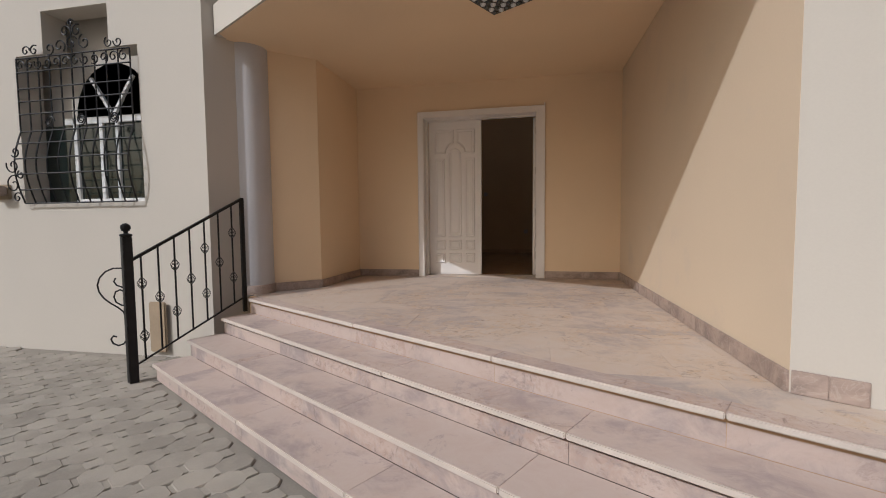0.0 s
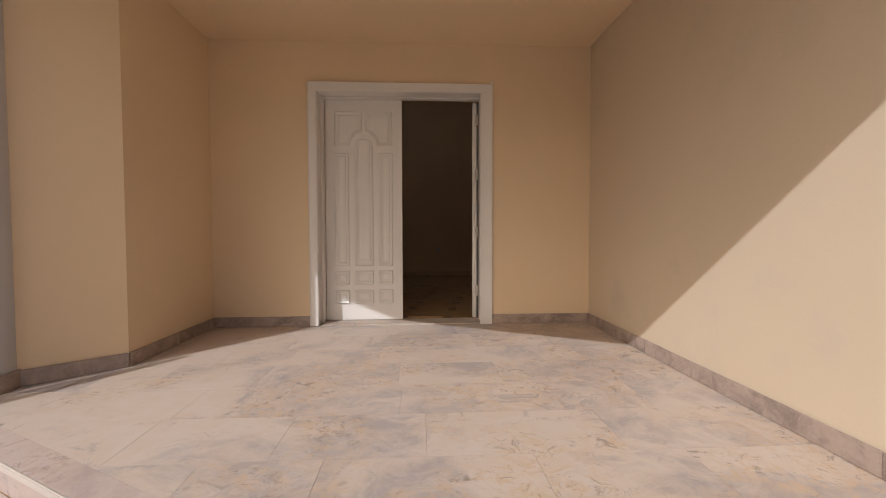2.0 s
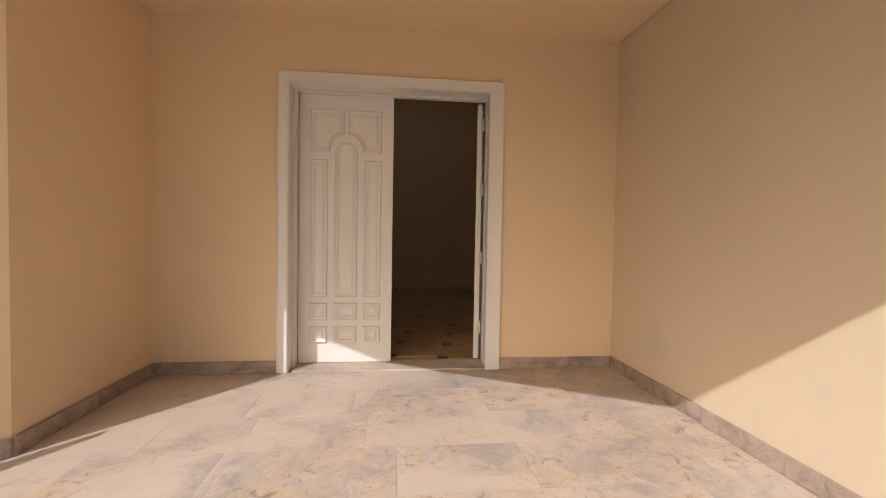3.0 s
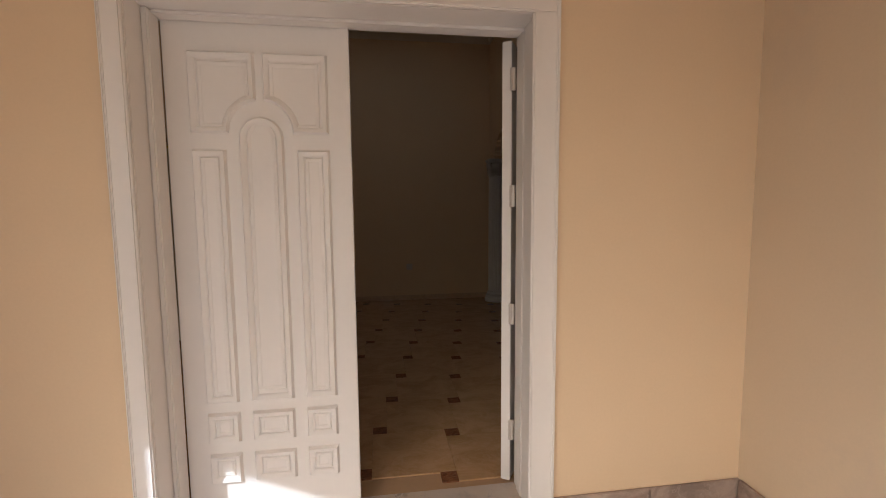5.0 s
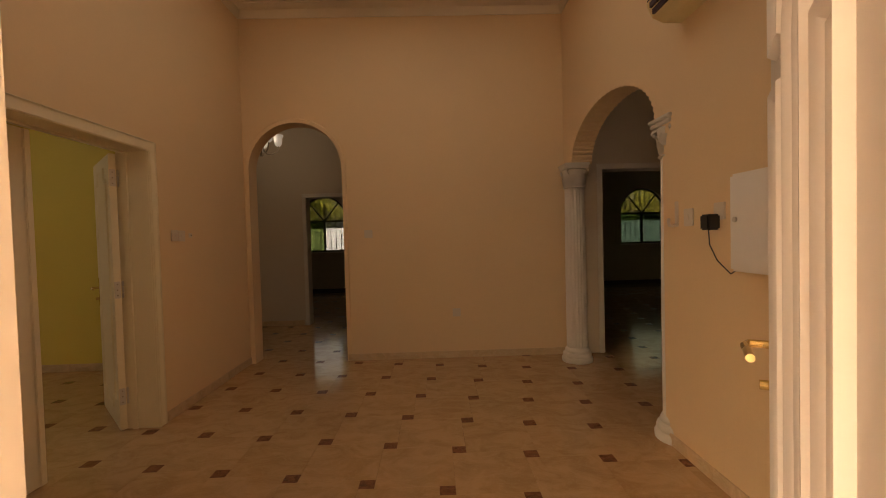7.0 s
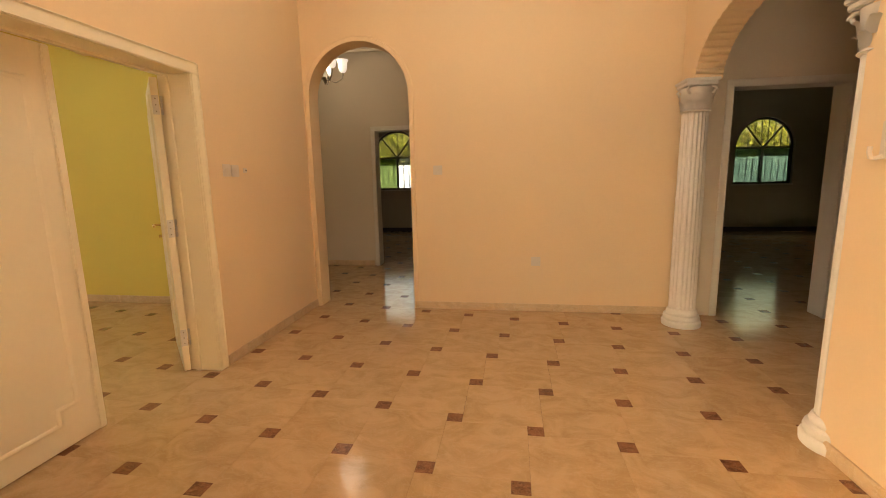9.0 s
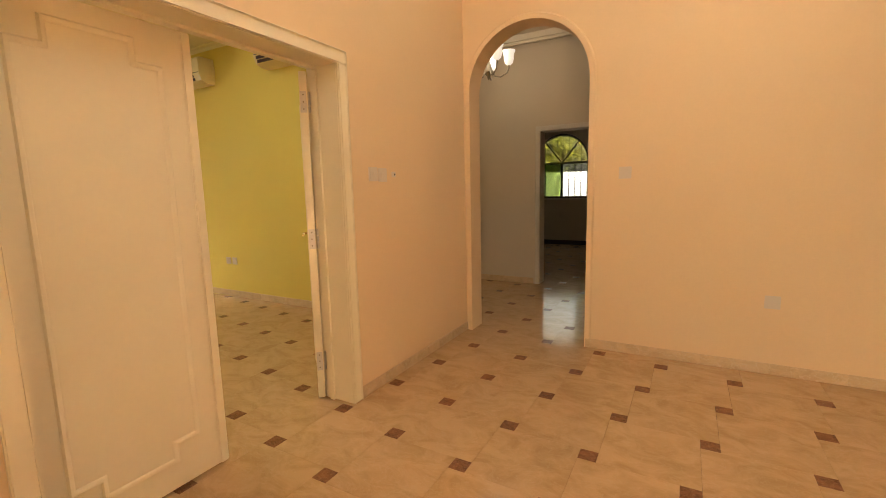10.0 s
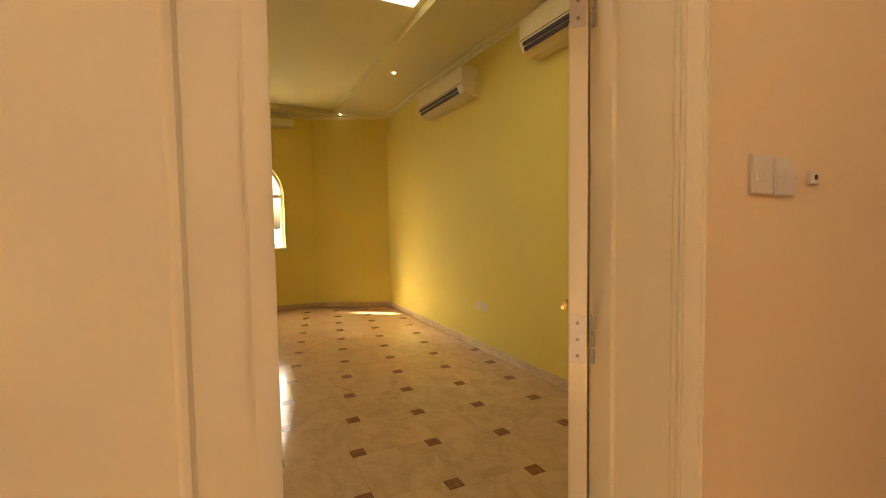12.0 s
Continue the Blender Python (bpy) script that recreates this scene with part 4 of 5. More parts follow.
paving = thing("paving", "grey interlocking concrete block paving with sandy joints", "paving", kind="structure")
# one block: a bulged octagon joined to a narrow bar, laid in staggered rows
PW, PL = 0.30, 0.21
oct_pts = [(-0.093, -0.055), (-0.05, -0.099), (0.05, -0.099), (0.093, -0.055), (0.093, 0.055), (0.05, 0.099), (-0.05, 0.099), (-0.093, 0.055)]
bar_pts = [(0.102, -0.048), (0.198, -0.048), (0.198, 0.048), (0.102, 0.048)]
octa = mesh_of("paver", block(oct_pts, 0.0), PAVER)
bar = mesh_of("paver", block([(x - 0.15, y) for x, y in bar_pts], -0.002), PAVER)
spots = []
for j in range(-60, 24):
    for i in range(-50, 30):
        u, v = -0.75 + (i + 0.5 * (j % 2)) * PW, 3.66 + j * PL * 0.5 * 1.0
        x, y = uv(u, v)
        if y > -2.13 and x < -2.3 or v < 3.62 and u > -0.86 or x > 3.5 or x < -9 or y < -9:
            continue
        spots.append((x, y))
spots.sort(key=lambda p: (p[0] + 2.6) ** 2 + (p[1] + 3.3) ** 2)
ang = math.degrees(math.atan2(U.y, U.x))
rp = random.Random(9)
for x, y in spots[:150]:
    for me, off in ((octa, 0.0), (bar, 0.15)):
        ob = new("paver", me)
        ob.matrix_world = pose(x + U.x * off, y + U.y * off, GROUND_Z + rp.uniform(-0.004, 0.001), rp.uniform(-0.35, 0.35), rp.uniform(-0.35, 0.35), ang)
        ob.parent = paving
tv, tf = [], []
for me, off in ((octa, 0.0), (bar, 0.15)):
    src = [v.co.copy() for v in me.vertices]
    faces = [tuple(p.vertices) for p in me.polygons]
    for x, y in spots[150:]:
        m = pose(x + U.x * off, y + U.y * off, GROUND_Z + rp.uniform(-0.004, 0.001), 0, 0, ang)
        o = len(tv)
        tv += [tuple(m @ c) for c in src]
        tf += [tuple(o + q for q in f) for f in faces]
fm = bpy.data.meshes.new("far_pavers")
fm.from_pydata(tv, [], tf)
fm.materials.append(PAVER_FAR)
fo = new("far_pavers", fm)
fo.parent = paving
tagged(fo, "grey concrete paving blocks further off", "", "", "stuff")


# ---- floor tiles inside: large tiles with small brown squares set pinwheel fashion ----
TL, TS = 0.4371, 0.0851
T0 = Vector((-0.0559 - TS / 2, 2.2759 - TS / 2))
VI, VJ = Vector((TL, -TS)), Vector((TS, TL))
J = 0.0003


def tile_mesh(name, x0, x1, y0, y1, mat):
    bm = bmesh.new()
    lo = [bm.verts.new(p) for p in ((x0, y0, -0.008), (x1, y0, -0.008), (x1, y1, -0.008), (x0, y1, -0.008))]
    b = 0.0004
    hi = [bm.verts.new(p) for p in ((x0 + b, y0 + b, 0), (x1 - b, y0 + b, 0), (x1 - b, y1 - b, 0), (x0 + b, y1 - b, 0))]
    bm.faces.new(hi)
    for i in range(4):
        bm.faces.new((lo[i], lo[(i + 1) % 4], hi[(i + 1) % 4], hi[i]))
    return mesh_of(name, bm, mat)


big = tile_mesh("tile", TS + J, TS + TL - J, J, TL - J, TILE)
small = tile_mesh("inset", J, TS - J, J, TS - J, INSET)
ROOMS = [("floor_hall", -1.92, 1.99, 0.0, 4.9), ("floor_yellow", -8.7, -1.92, -1.0, 4.8), ("floor_corridor", -4.6, 1.3, 4.9, 6.9),
         ("floor_rear_left", -4.6, 1.3, 6.9, 11.2), ("floor_passage", 1.99, 4.4, 0.3, 4.9), ("floor_rear_right", 1.3, 8.0, 4.9, 11.2)]
for i in range(-24, 26):
    for j in range(-16, 26):
        p = T0 + VI * i + VJ * j
        for me, c in ((big, p + Vector((TS + TL / 2, TL / 2))), (small, p + Vector((TS / 2, TS / 2)))):
            for nm, x0, x1, y0, y1 in ROOMS:
                if x0 <= c.x < x1 and y0 <= c.y < y1:
                    if nm == "floor_hall" and c.y < 0.2:
                        continue
                    if nm == "floor_yellow" and (c.y < 0.6 or c.x < -8.35):
                        continue
                    ob = new(me.name, me)
                    ob.location = (p.x, p.y, 0.0)
                    ob.parent = bpy.data.objects[nm]

# skirting indoors
for a, b in (((HX0, YD1 + 0.08), (HX0, HY1)), ((AX1 + 0.004, HY1), (HX1, HY1)), ((HX1, 2.64), (HX1, 0.32)), ((HX0, 0.32), (HX0, YD0 - 0.08))):
    skirting("baseboard_hall", a, b, 0.075, 0.014, HALL_SKIRT, "tan tile skirting with a rounded top", 0.44)
skirting("baseboard_yellow", (-7.88, YY1), (-1.9, YY1), 0.08, 0.014, HALL_SKIRT, "tan tile skirting in the yellow room", 0.44)
skirting("baseboard_yellow", (-8.42, 3.58), (-7.88, YY1), 0.08, 0.014, HALL_SKIRT, "tan tile skirting in the bay", 0.44)
skirting("baseboard_yellow", (-8.42, -0.9), (-8.42, 3.56), 0.08, 0.014, HALL_SKIRT, "tan tile skirting under the window", 0.44)
skirting("baseboard_corridor", (-4.6, 6.87), (-1.74, 6.87), 0.08, 0.014, HALL_SKIRT, "tan tile skirting in the corridor", 0.44)
skirting("baseboard_rear", (-4.4, 11.1), (1.2, 11.1), 0.10, 0.014, DARK, "dark skirting in the rear room", 0.8)
skirting("baseboard_rear", (1.4, 11.1), (8.0, 11.1), 0.10, 0.014, DARK, "dark skirting in the rear room", 0.8)


# raised plaster border round the arched opening
def arch_border(name, x0, x1, y, spring, rise, w, d, mat, label):
    bm = bmesh.new()
    c, h, k = (x0 + x1) / 2, (x1 - x0) / 2, 32
    line = [(x0, 0.0), (x0, spring * 0.5)] + [(c - h * math.cos(math.pi * i / k), spring + rise * math.sin(math.pi * i / k)) for i in range(k + 1)] + [(x1, spring * 0.5), (x1, 0.0)]
    out = [(x0 - w, 0.0), (x0 - w, spring * 0.5)] + [(c - (h + w) * math.cos(math.pi * i / k), spring + (rise + w) * math.sin(math.pi * i / k)) for i in range(k + 1)] + [(x1 + w, spring * 0.5), (x1 + w, 0.0)]
    rows = [[bm.verts.new((a[0] + (b[0] - a[0]) * s, y - q, a[1] + (b[1] - a[1]) * s)) for s, q in ((0, 0), (0, d), (0.75, d), (1, 0))] for a, b in zip(line, out)]
    for a, b in zip(rows, rows[1:]):
        for j in range(3):
            bm.faces.new((a[j], b[j], b[j + 1], a[j + 1]))
    structure(name, bm, mat, label, "trim", True)


arch_border("trim_arch", AX0, AX1, HY1, 2.12, 0.50, 0.05, 0.012, HALL, "raised plaster border round the arched opening")


# ---- fluted columns and ribbed arch ----
def fluted(a, r, z):
    return r * (1 - 0.07 * (0.5 + 0.5 * math.cos(a * 20)))


def fluted_column(x, y, label):
    c = thing("fluted_column", label, "column", (x, y, 0), group="columns of the wide arch")
    part("base", lathe(bmesh.new(), [(0.155, 0), (0.158, 0.035), (0.15, 0.05), (0.14, 0.055), (0.146, 0.075), (0.14, 0.095), (0.12, 0.105), (0.124, 0.12), (0.116, 0.14), (0.108, 0.15)], seg=32), PLASTER, c, "round moulded plaster base", True)
    part("shaft", lathe(bmesh.new(), [(0.106, 0.15), (0.106, 0.9), (0.099, 1.80)], seg=120, flute=fluted), PLASTER, c, "fluted white plaster shaft", True)
    part("neck_ring", lathe(bmesh.new(), [(0.106, 1.80), (0.116, 1.81), (0.106, 1.822)], seg=32), PLASTER, c, "", True)
    bm = bmesh.new()
    lathe(bm, [(0.104, 1.82), (0.11, 1.90), (0.118, 1.985), (0.12, 1.99)], seg=24)
    part("bell", bm, PLASTER, c, "", True)
    for tier, (z, r, h, n, ph) in enumerate(((1.825, 0.108, 0.085, 8, 0.0), (1.87, 0.114, 0.095, 8, 0.39))):
        for i in range(n):
            a = 2 * math.pi * i / n + ph
            bm = bmesh.new()
            rows = []
            for e in range(6):
                t = e / 5
                wd = 0.036 * math.sin(math.pi * min(1, 0.25 + t * 0.75)) + 0.004
                rad = r + 0.03 * t ** 3 + 0.006
                zz = z + h * (t - 0.25 * max(0, t - 0.75) * 4 * t)
                rows.append([bm.verts.new((rad * math.cos(a) - s * wd * math.sin(a) - abs(s) * 0.006 * math.cos(a), rad * math.sin(a) + s * wd * math.cos(a) - abs(s) * 0.006 * math.sin(a), zz)) for s in (-1, 0, 1)])
            for p, q in zip(rows, rows[1:]):
                for k in range(2):
                    bm.faces.new((p[k], p[k + 1], q[k + 1], q[k]))
            bmesh.ops.solidify(bm, geom=bm.faces[:], thickness=0.006)
            part("acanthus_leaf", bm, PLASTER, c, "", True)
    for sx in (-1, 1):
        for sy in (-1, 1):
            pts = [(sx * (0.088 + 0.022 * math.cos(t) * (1 - t / 14)), sy * (0.088 + 0.022 * math.cos(t) * (1 - t / 14)), 1.965 + 0.028 * math.sin(t) * (1 - t / 14)) for t in [0.5 * i for i in range(14)]]
            part("volute", tube(bmesh.new(), pts, 0.009, 6), PLASTER, c, "", True)
    part("abacus", box(boxed(-0.118, 0.118, -0.118, 0.118, 2.0, 2.03, 0.006), -0.128, 0.128, -0.128, 0.128, 2.03, 2.055, 0.006), PLASTER, c)
    return c


fluted_column(HX1 + 0.02, 4.46, "white fluted plaster column with a leafy capital")
fluted_column(HX1 + 0.105, 2.675, "white fluted plaster column with a leafy capital at the wall end")
bm = bmesh.new()
c0, hw, k = 3.60, 0.86, 90
lo, hi = [], []
for i in range(k + 1):
    a = math.pi * i / k
    r = 1.0 + (0.016 if i % 3 else 0.0)
    yy, zz = c0 - hw * math.cos(a) / r, 2.055 + 0.43 * math.sin(a) / r
    yo, zo = 3.6975 - 1.045 * math.cos(a), 2.05 + 0.478 * math.sin(a)
    for lst, (p, q) in ((lo, (yy, zz)), (hi, (yo, zo))):
        lst.append([bm.verts.new((x, p, q)) for x in (HX1 - 0.005, HX1 + 0.205)])
for i in range(k):
    a, b, c, d = lo[i], lo[i + 1], hi[i], hi[i + 1]
    bm.faces.new((a[0], b[0], b[1], a[1]))
    bm.faces.new((a[0], c[0], d[0], b[0]))
    bm.faces.new((a[1], b[1], d[1], c[1]))
structure("trim_wide_arch", bm, HALL, "ribbed peach plaster archivolt of the wide arch", "trim")


# ---- fixtures ----
def split_ac(at, rz, width, label):
    a = thing("air_conditioner", label, "air conditioner", at, rz, "wall air conditioners")
    h, d = 0.29, 0.2
    prof = [(0, 0), (-0.10, 0.0), (-0.17, 0.03), (-d, 0.10), (-d, h - 0.02), (-d + 0.02, h), (0, h)]
    bm = bmesh.new()
    e = [[bm.verts.new((x, y, z)) for y, z in prof] for x in (0, width)]
    bm.faces.new(e[0]), bm.faces.new(e[1][::-1])
    for i in range(len(prof)):
        j = (i + 1) % len(prof)
        bm.faces.new((e[0][i], e[1][i], e[1][j], e[0][j]))
    part("shell", bm, AC_SHELL, a)
    q = Vector((-0.17, 0.03)), Vector((-d, 0.10))
    for k, (t0, t1) in enumerate(((0.04, 0.45), (0.55, 0.96))):
        p0, p1 = q[0].lerp(q[1], t0), q[0].lerp(q[1], t1)
        bm = bmesh.new()
        box(bm, width * 0.04, width * 0.90, p1.x - 0.003, p0.x - 0.001, p0.y, p1.y)
        part("air_slot", bm, DARK, a, "dark outlet slot")
    part("front_seam", boxed(0.01, width - 0.01, -d - 0.002, -d + 0.002, 0.112, 0.118), DARK, a)
    part("pipe_cover", boxed(width - 0.02, width + 0.012, -0.06, 0, 0.03, 0.2, 0.004), AC_SHELL, a)
    return a


split_ac((-6.13, YY1, 2.61), 0, 1.12, "cream split air conditioner on the yellow wall")
split_ac((-4.05, YY1, 2.64), 0, 1.05, "cream split air conditioner near the doorway")
split_ac((HX1, 2.44, 2.53), -90, 0.95, "cream split air conditioner above the wide arch")


def plate(name, at, rz, w, h, label, category, holes=0):
    p = thing(name, label, category, at, rz)
    part("plate", boxed(-w / 2, w / 2, -0.009, 0, -h / 2, h / 2, 0.003), PLASTIC, p)
    for i in range(holes):
        x = (i - (holes - 1) / 2) * w * 0.33
        part("rocker", boxed(x - 0.011, x + 0.011, -0.012, -0.006, -0.018, 0.018, 0.002), PLASTIC, p)
    part("screw", boxed(-w * 0.42, -w * 0.42 + 0.005, -0.0105, -0.008, -0.003, 0.003), STEEL, p)
    part("screw", boxed(w * 0.42 - 0.005, w * 0.42, -0.0105, -0.008, -0.003, 0.003), STEEL, p)
    return p


plate("light_switch", (HX0, 3.415, 1.405), 90, 0.088, 0.088, "square white light switch on the peach wall", "light switch", 2)
plate("light_switch", (HX0, 3.512, 1.402), 90, 0.088, 0.088, "square white light switch on the peach wall", "light switch", 1)
bell = thing("cable_outlet", "small square outlet with a dark hole", "outlet", (HX0, 3.638, 1.407), 90)
part("plate", boxed(-0.022, 0.022, -0.008, 0, -0.018, 0.018, 0.003), PLASTIC, bell)
part("hole", tube(bmesh.new(), [(0.006, -0.0095, 0), (0.006, -0.007, 0)], 0.007, 10), DARK, bell)
plate("light_switch", (-0.372, HY1, 1.393), 0, 0.088, 0.088, "square white light switch beside the arch", "light switch", 1)
plate("wall_socket", (0.573, HY1, 0.50), 0, 0.088, 0.088, "white wall socket low on the back wall", "wall socket", 0)
plate("wall_socket", (-5.05, YY1, 0.46), 0, 0.088, 0.088, "white wall socket on the yellow wall", "wall socket", 0)
plate("wall_socket", (-4.93, YY1, 0.46), 0, 0.088, 0.088, "white wall socket on the yellow wall", "wall socket", 0)
plate("light_switch", (HX1, 2.38, 1.41), -90, 0.088, 0.1, "white light switch beside the wide arch", "light switch", 1)
plate("wall_socket", (HX1, 2.11, 1.43), -90, 0.088, 0.088, "white wall socket behind the adapter", "wall socket", 0)
br = thing("handset_bracket", "white plastic handset bracket with a hooked foot on the peach wall", "wall bracket", (HX1, 2.50, 1.36), -90)
part("back", boxed(-0.014, 0.014, -0.012, 0, 0, 0.15, 0.004), PLASTIC, br)
part("hook", tube(bmesh.new(), [(0, -0.008, 0.012), (0, -0.03, 0.004), (0, -0.05, 0.008), (0, -0.056, 0.03), (0, -0.054, 0.05)], 0.009, 8), PLASTIC, br, "", True)
pm = thing("curtain_pelmet", "pale yellow curtain pelmet above the window", "pelmet", (-8.42, 2.5, 2.86), 90)
part("board", boxed(-1.1, 0.8, -0.14, 0, 0.0, 0.11, 0.006), CEIL_Y, pm)
part("rail", boxed(-1.08, 0.78, -0.09, -0.06, -0.02, 0.0, 0.003), PLASTIC, pm, "white curtain rail")
ad = thing("power_adapter", "black plug adapter with a thin cable", "adapter", (HX1, 2.13, 1.38), -90)
part("body", boxed(-0.035, 0.035, -0.075, -0.009, -0.045, 0.035, 0.008), BLACK, ad)
part("cable", tube(bmesh.new(), [(0.0, -0.05, -0.045), (0.0, -0.045, -0.12), (0.02, -0.02, -0.2), (0.07, -0.01, -0.24), (0.11, -0.012, -0.262), (0.13, -0.01, -0.25), (0.165, -0.012, -0.235)], 0.003, 5), BLACK, ad, "", True)
eb = thing("distribution_board", "white metal electrical board with a closed door", "distribution board", (HX1, 1.79, 1.14), -90)
part("body", boxed(-0.15, 0.15, -0.075, 0, 0, 0.45, 0.012), WHITE, eb)
ebd = part("door", boxed(-0.125, 0.125, -0.088, -0.07, 0.025, 0.425, 0.006), WHITE, eb)
part("latch", tube(bmesh.new(), [(-0.085, -0.088, 0.24), (-0.085, -0.096, 0.24)], 0.012, 12), STEEL, ebd)


def downlight(x, y, z, watts, group):
    d = thing("downlight", "small round recessed ceiling downlight, lit", "downlight", (x, y, z), 0, group)
    part("trim_ring", lathe(bmesh.new(), [(0.038, -0.004), (0.038, 0.0), (0.02, 0.0)], seg=20), PLASTIC, d, "", True)
    part("bulb", lathe(bmesh.new(), [(0.019, -0.006), (0.019, -0.002), (0.001, -0.002)], seg=16), LAMP_GLOW, d)
    if watts:
        l = new("downlight_lamp", bpy.data.lights.new("downlight_lamp", "SPOT"))
        l.data.energy, l.data.spot_size, l.data.spot_blend, l.data.color, l.data.shadow_soft_size = watts, radians(150), 0.8, (1.0, 0.66, 0.32), 0.03
        l.location = (x, y, z - 0.03)


for x in (-1.35, 1.42):
    for y in (4.47, 2.5, 0.75):
        downlight(x, y, HTOP, 0, "hall downlights")
for x, y, w in ((-8.1, 3.98, 0), (-6.0, 4.12, 0), (-3.9, 4.12, 0)):
    downlight(x, y, 3.08, w, "yellow room downlights")

ch = thing("chandelier", "old brass chandelier with white tulip shades, lit", "chandelier", (-1.9, 5.75, 2.5))
part("ceiling_rose", lathe(bmesh.new(), [(0.06, 0.70), (0.055, 0.67), (0.02, 0.655)], seg=16), PEWTER, ch, "", True)
part("stem", lathe(bmesh.new(), [(0.006, 0.66), (0.006, 0.25), (0.03, 0.2), (0.015, 0.15), (0.04, 0.08), (0.05, 0.04), (0.02, 0.0), (0.004, -0.04)], seg=12), PEWTER, ch, "", True)
for i in range(5):
    a = 2 * math.pi * i / 5 + 0.5
    pts = [(r * math.cos(a), r * math.sin(a), z) for r, z in ((0.03, 0.06), (0.07, 0.0), (0.13, -0.01), (0.20, 0.03), (0.22, 0.08), (0.22, 0.11))]
    arm = part("arm", tube(bmesh.new(), pts, 0.008, 6), PEWTER, ch, "", True)
    sh = lathe(bmesh.new(), [(0.02, 0.11), (0.042, 0.13), (0.052, 0.17), (0.054, 0.22), (0.07, 0.26)], (0.22 * math.cos(a), 0.22 * math.sin(a), 0), 14)
    part("tulip_shade", sh, OPAL, arm, "white frosted glass shade", True)
cl = new("chandelier_lamp", bpy.data.lights.new("chandelier_lamp", "POINT"))
cl.data.energy, cl.data.color, cl.data.shadow_soft_size = 0.42, (1.0, 0.93, 0.84), 0.22
cl.location = (-1.9, 5.75, 2.80)

# porch ceiling light
pl = thing("porch_ceiling_light", "square cut-glass porch ceiling light", "ceiling light", (0.46, -2.12, 2.57), -30)
part("frame", boxed(-0.2, 0.2, -0.2, 0.2, -0.035, 0, 0.006), IRON_WORN, pl)
for i in range(6):
    for j in range(6):
        x, y = -0.15 + i * 0.06, -0.15 + j * 0.06
        bm = bmesh.new()
        lathe(bm, [(0.026, -0.035), (0.018, -0.048), (0.004, -0.056)], (x, y, 0), 6)
        part("glass_stud", bm, SMOKED if (i + j) % 2 else WHITE_ALU, pl)


# ---- facade window with its iron grille ----
fwn = thing("window_4", "white framed window behind an ornate bellied iron grille", "window", (-4.63, -2.04, 0.98), kind="structure")
bm = bmesh.new()
for a, b, c0, d0 in ((0.42, 0.47, 0.0, 0.93), (1.38, 1.43, 0.0, 0.93), (0.47, 1.38, 0.0, 0.05), (0.30, 1.55, 0.86, 0.93), (0.76, 0.81, 0.05, 0.86), (0.97, 1.01, 0.05, 0.86)):
    box(bm, a, b, 0.20, 0.26, c0, d0, 0.004)
part("window_frame", bm, WHITE_ALU, fwn)
for a, b in ((0.47, 0.76), (0.81, 0.97), (1.01, 1.38)):
    part("pane", boxed(a, b, 0.225, 0.235, 0.05, 0.86), SMOKED, fwn)
bm = bmesh.new()
vs = [bm.verts.new((0.95 + 0.5 * math.cos(a), 0.23, 0.93 + 0.56 * math.sin(a))) for a in [math.pi * i / 16 for i in range(17)]]
bm.faces.new(vs)
bmesh.ops.solidify(bm, geom=bm.faces[:], thickness=0.02)
part("fanlight_pane", bm, CURTAIN, fwn, "pane lined with dark green cloth")
bm = bmesh.new()
tube(bm, [(0.95, 0.215, 0.93), (1.22, 0.215, 1.34)], 0.022, 4), tube(bm, [(0.95, 0.215, 0.93), (0.68, 0.215, 1.34)], 0.022, 4)
part("glazing_bar", bm, WHITE_ALU, fwn)
# dark panels that put the shade of the recess sides into colour
for a, b in ((0.0, 0.42), (1.43, 1.57)):
    part("side_light", boxed(a, b, 0.235, 0.25, 0.0, 0.86), SMOKED, fwn, "dark glossy panel that paints the shaded side of the recess")
# added dark sheet, its colour stands for the shade behind the panes
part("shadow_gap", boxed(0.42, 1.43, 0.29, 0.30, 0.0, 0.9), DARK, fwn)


gr = thing("window_grille", "black wrought-iron window grille with a bellied foot", "window grille", (-4.60, -2.06, 0.98))


def belly(z):
    return -0.03 - (0.08 * math.sin(math.pi * min(1, max(0, (0.75 - z) / 0.75))) ** 1.0 if z < 0.75 else 0.0)


for i in range(11):
    x = 0.02 + 1.42 * i / 10
    zt = 1.5
    part("upright_bar", tube(bmesh.new(), [(x, belly(z), z) for z in [zt * e / 18 for e in range(19)]], 0.008, 5), IRON, gr, "", True)
for z in (0.0, 0.14, 0.3, 0.46, 0.62, 0.75, 0.93, 1.06, 1.19, 1.36, 1.5):
    part("cross_bar", tube(bmesh.new(), [(0.02, belly(z), z), (1.44, belly(z), z)], 0.008, 5), IRON, gr)


def curl(cx, cz, r, ph=0.0, y=-0.035):
    pts = [(cx + r * (1 - t / 9) * math.cos(t + ph), y, cz + r * (1 - t / 9) * math.sin(t + ph)) for t in [0.45 * i for i in range(17)]]
    part("scroll", tube(bmesh.new(), pts, 0.007, 5), IRON, gr, "", True)


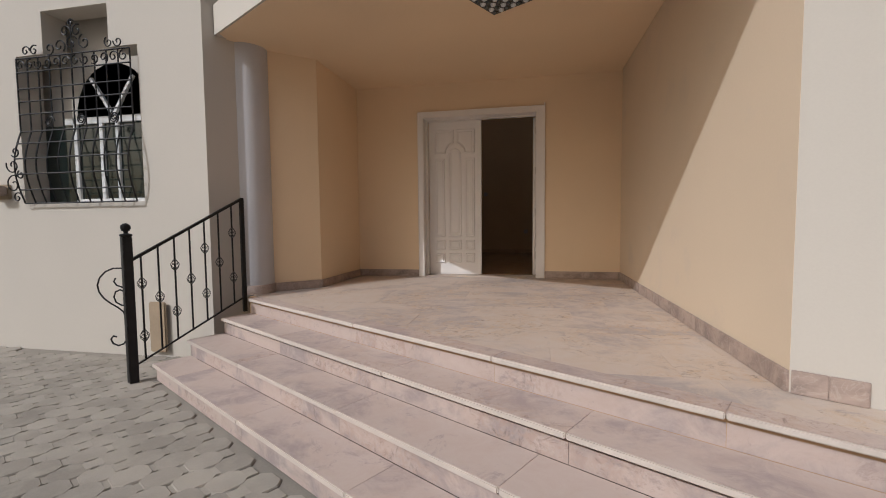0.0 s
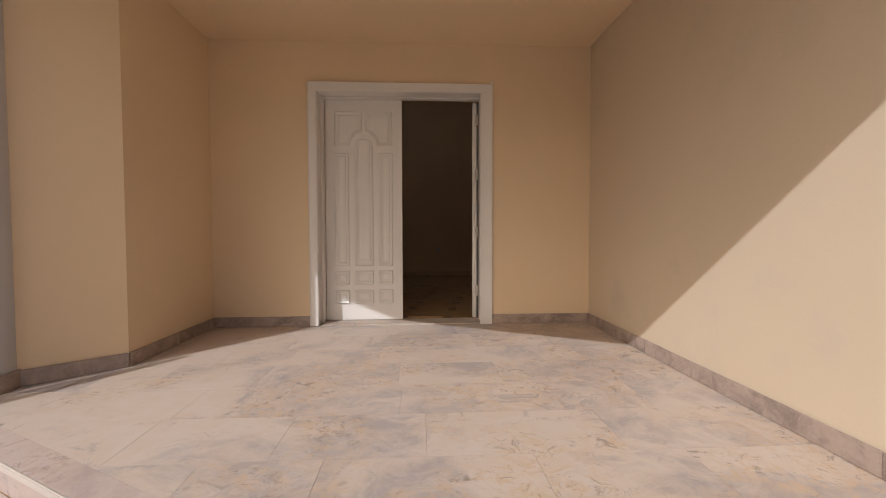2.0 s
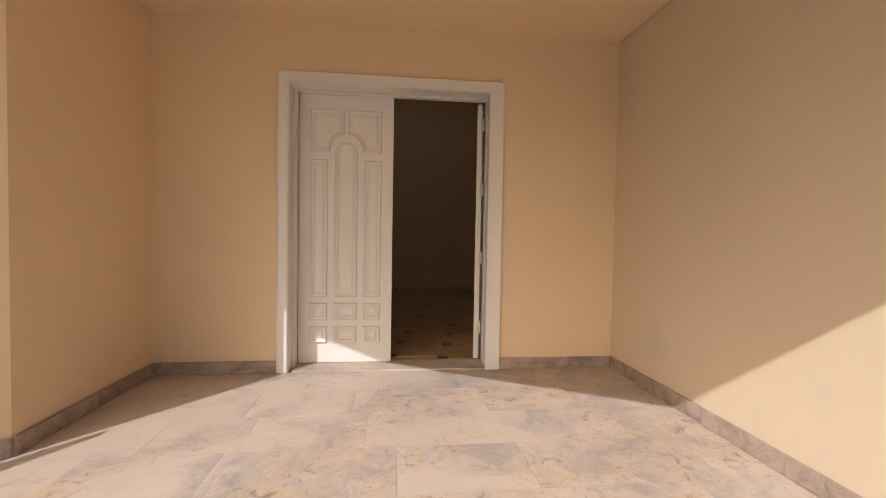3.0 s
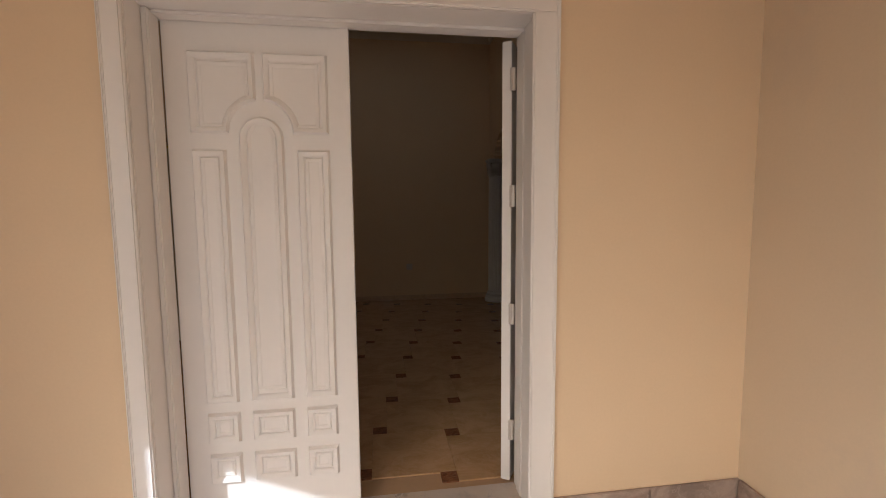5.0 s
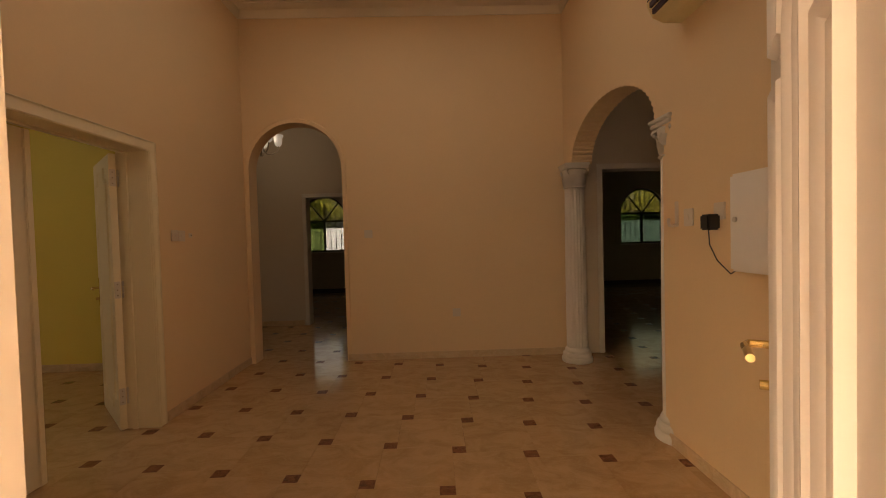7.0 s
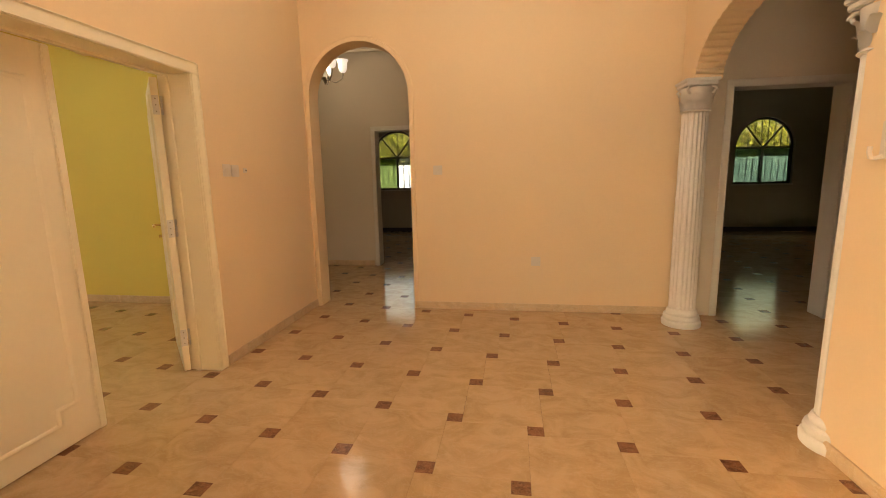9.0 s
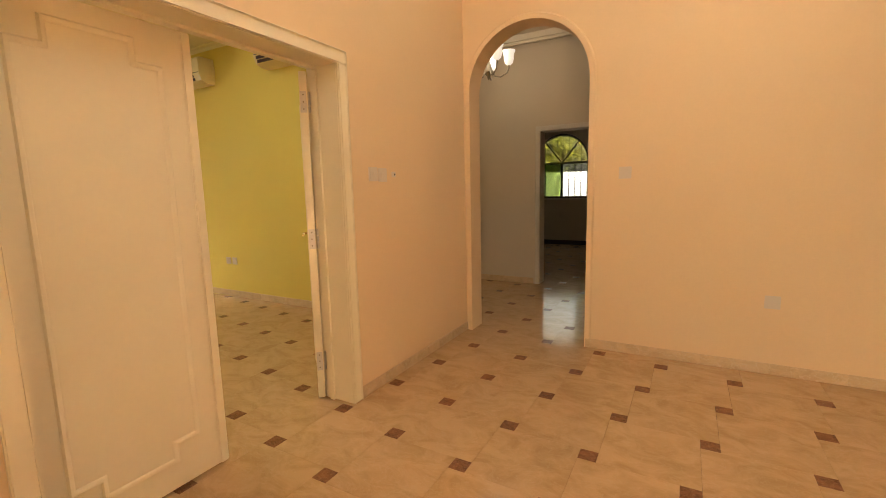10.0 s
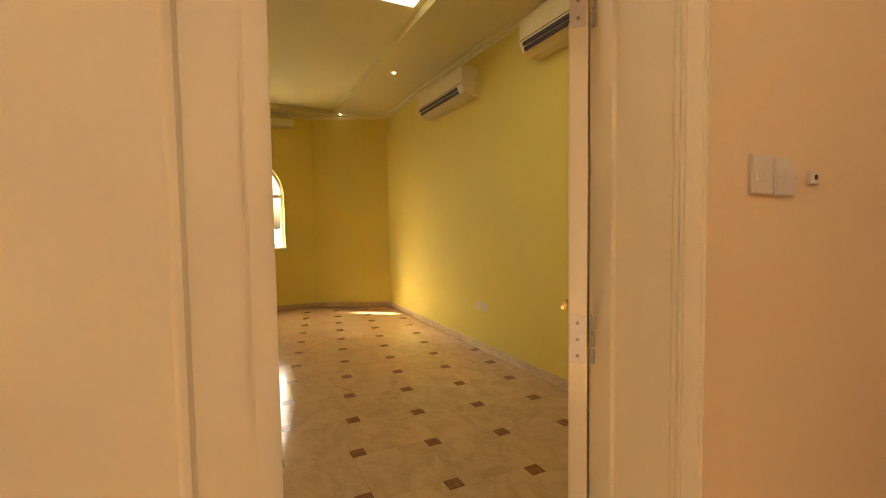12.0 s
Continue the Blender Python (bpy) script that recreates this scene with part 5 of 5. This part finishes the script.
for i in range(4):
    curl(0.16 + 0.11 * (i % 2), 1.57, 0.055, i) if i < 2 else curl(1.20 + 0.11 * (i % 2), 1.57, 0.055, i)
for cx, cz, r in ((0.60, 1.585, 0.075), (0.75, 1.60, 0.08), (0.91, 1.60, 0.08), (0.47, 1.57, 0.065), (0.68, 1.72, 0.065), (0.82, 1.72, 0.065), (0.75, 1.80, 0.04)):
    curl(cx, cz, r, cx * 9)
part("finial", tube(bmesh.new(), [(0.75, -0.035, 1.5), (0.75, -0.035, 1.84)], 0.008, 5), IRON, gr)
for cx, cz, r in ((-0.08, 0.40, 0.09), (-0.08, 0.20, 0.10), (-0.04, 0.54, 0.06), (-0.04, 0.06, 0.06), (0.02, 0.30, 0.05)):
    curl(cx + 0.02, cz, r, cz * 7, -0.07)
for i in range(3):
    for j in range(2):
        curl(0.42 + 0.4 * i, 0.84, 0.06, i + j * 3.1)
for i in range(12):
    curl(0.08 + 0.117 * i, 1.43, 0.055, i * 1.3)

wl = thing("wall_lamp", "weathered tan wall lamp box", "wall lamp", (-4.93, -2.04, 1.05))
part("back_plate", boxed(-0.10, 0.10, -0.03, 0, -0.02, 0.14, 0.006), CARD, wl)
part("head", boxed(-0.08, 0.09, -0.14, -0.03, 0.02, 0.12, 0.012), SKIRT, wl)
mb = thing("wall_cover_board", "tan cover board leaning on the facade", "board", (-3.0, -2.06, GROUND_Z))
part("board", boxed(-0.10, 0.10, -0.03, 0.0, 0.045, 0.56, 0.012), CARD, mb)
mh = thing("drain_cover", "dark round drain cover in the paving", "drain cover", (-4.9, -2.62, GROUND_Z))
part("lid", lathe(bmesh.new(), [(0.16, -0.02), (0.16, 0.006), (0.14, 0.012)], seg=20), IRON_WORN, mh, "", True)


# ---- trees beyond the rear windows ----
def tree(at, height, spread, seed, label):
    rt = random.Random(seed)
    t = thing("garden_tree", label, "tree", at, 0, "garden trees")
    tr = bmesh.new()
    tips = []
    rings = [(0.10, 0), (0.085, height * 0.2), (0.06, height * 0.45), (0.03, height * 0.75)]
    lathe(tr, rings, seg=8)
    for i in range(9):
        a, z = rt.uniform(0, 6.28), height * rt.uniform(0.3, 0.7)
        e = Vector((math.cos(a) * spread * rt.uniform(0.5, 0.9), math.sin(a) * spread * rt.uniform(0.5, 0.9), z + height * rt.uniform(0.1, 0.3)))
        tube(tr, [(0, 0, z), e * 0.5 + Vector((0, 0, z * 0.5 + 0.1)), e], 0.022, 5)
        tips += [e, e * 0.6 + Vector((0, 0, z * 0.4))]
    tips += [Vector((0, 0, height * q)) for q in (0.7, 0.8, 0.9)]
    part("trunk", tr, BARK, t, "", True)
    tv, tf = [], []
    for i in range(3600):
        c = rt.choice(tips) + Vector((rt.gauss(0, 0.32), rt.gauss(0, 0.32), rt.gauss(0, 0.28)))
        m = Euler((rt.uniform(0, 6), rt.uniform(0, 6), rt.uniform(0, 6))).to_matrix()
        s = rt.uniform(0.05, 0.10)
        o = len(tv)
        tv += [tuple(c + m @ Vector(q) * s) for q in ((-0.4, 0, 0), (0, -1, 0.1), (0.4, 0, 0), (0, 1, 0.1))]
        tf.append((o, o + 1, o + 2, o + 3))
    me = bpy.data.meshes.new("crown")
    me.from_pydata(tv, [], tf)
    me.materials.append(LEAF)
    tagged(new("crown", me), kind="stuff").parent = t


for k, (x, y, h, s) in enumerate(((-3.9, 17.0, 4.6, 1.8), (-1.2, 16.8, 4.2, 1.7), (7.0, 17.0, 4.8, 1.9), (9.8, 16.8, 4.4, 1.8), (4.2, 17.2, 4.3, 1.6), (2.0, 17.0, 4.4, 1.7))):
    tree((x, y, GROUND_Z), h, s, 20 + k, "leafy yellow-green garden tree behind the boundary wall")
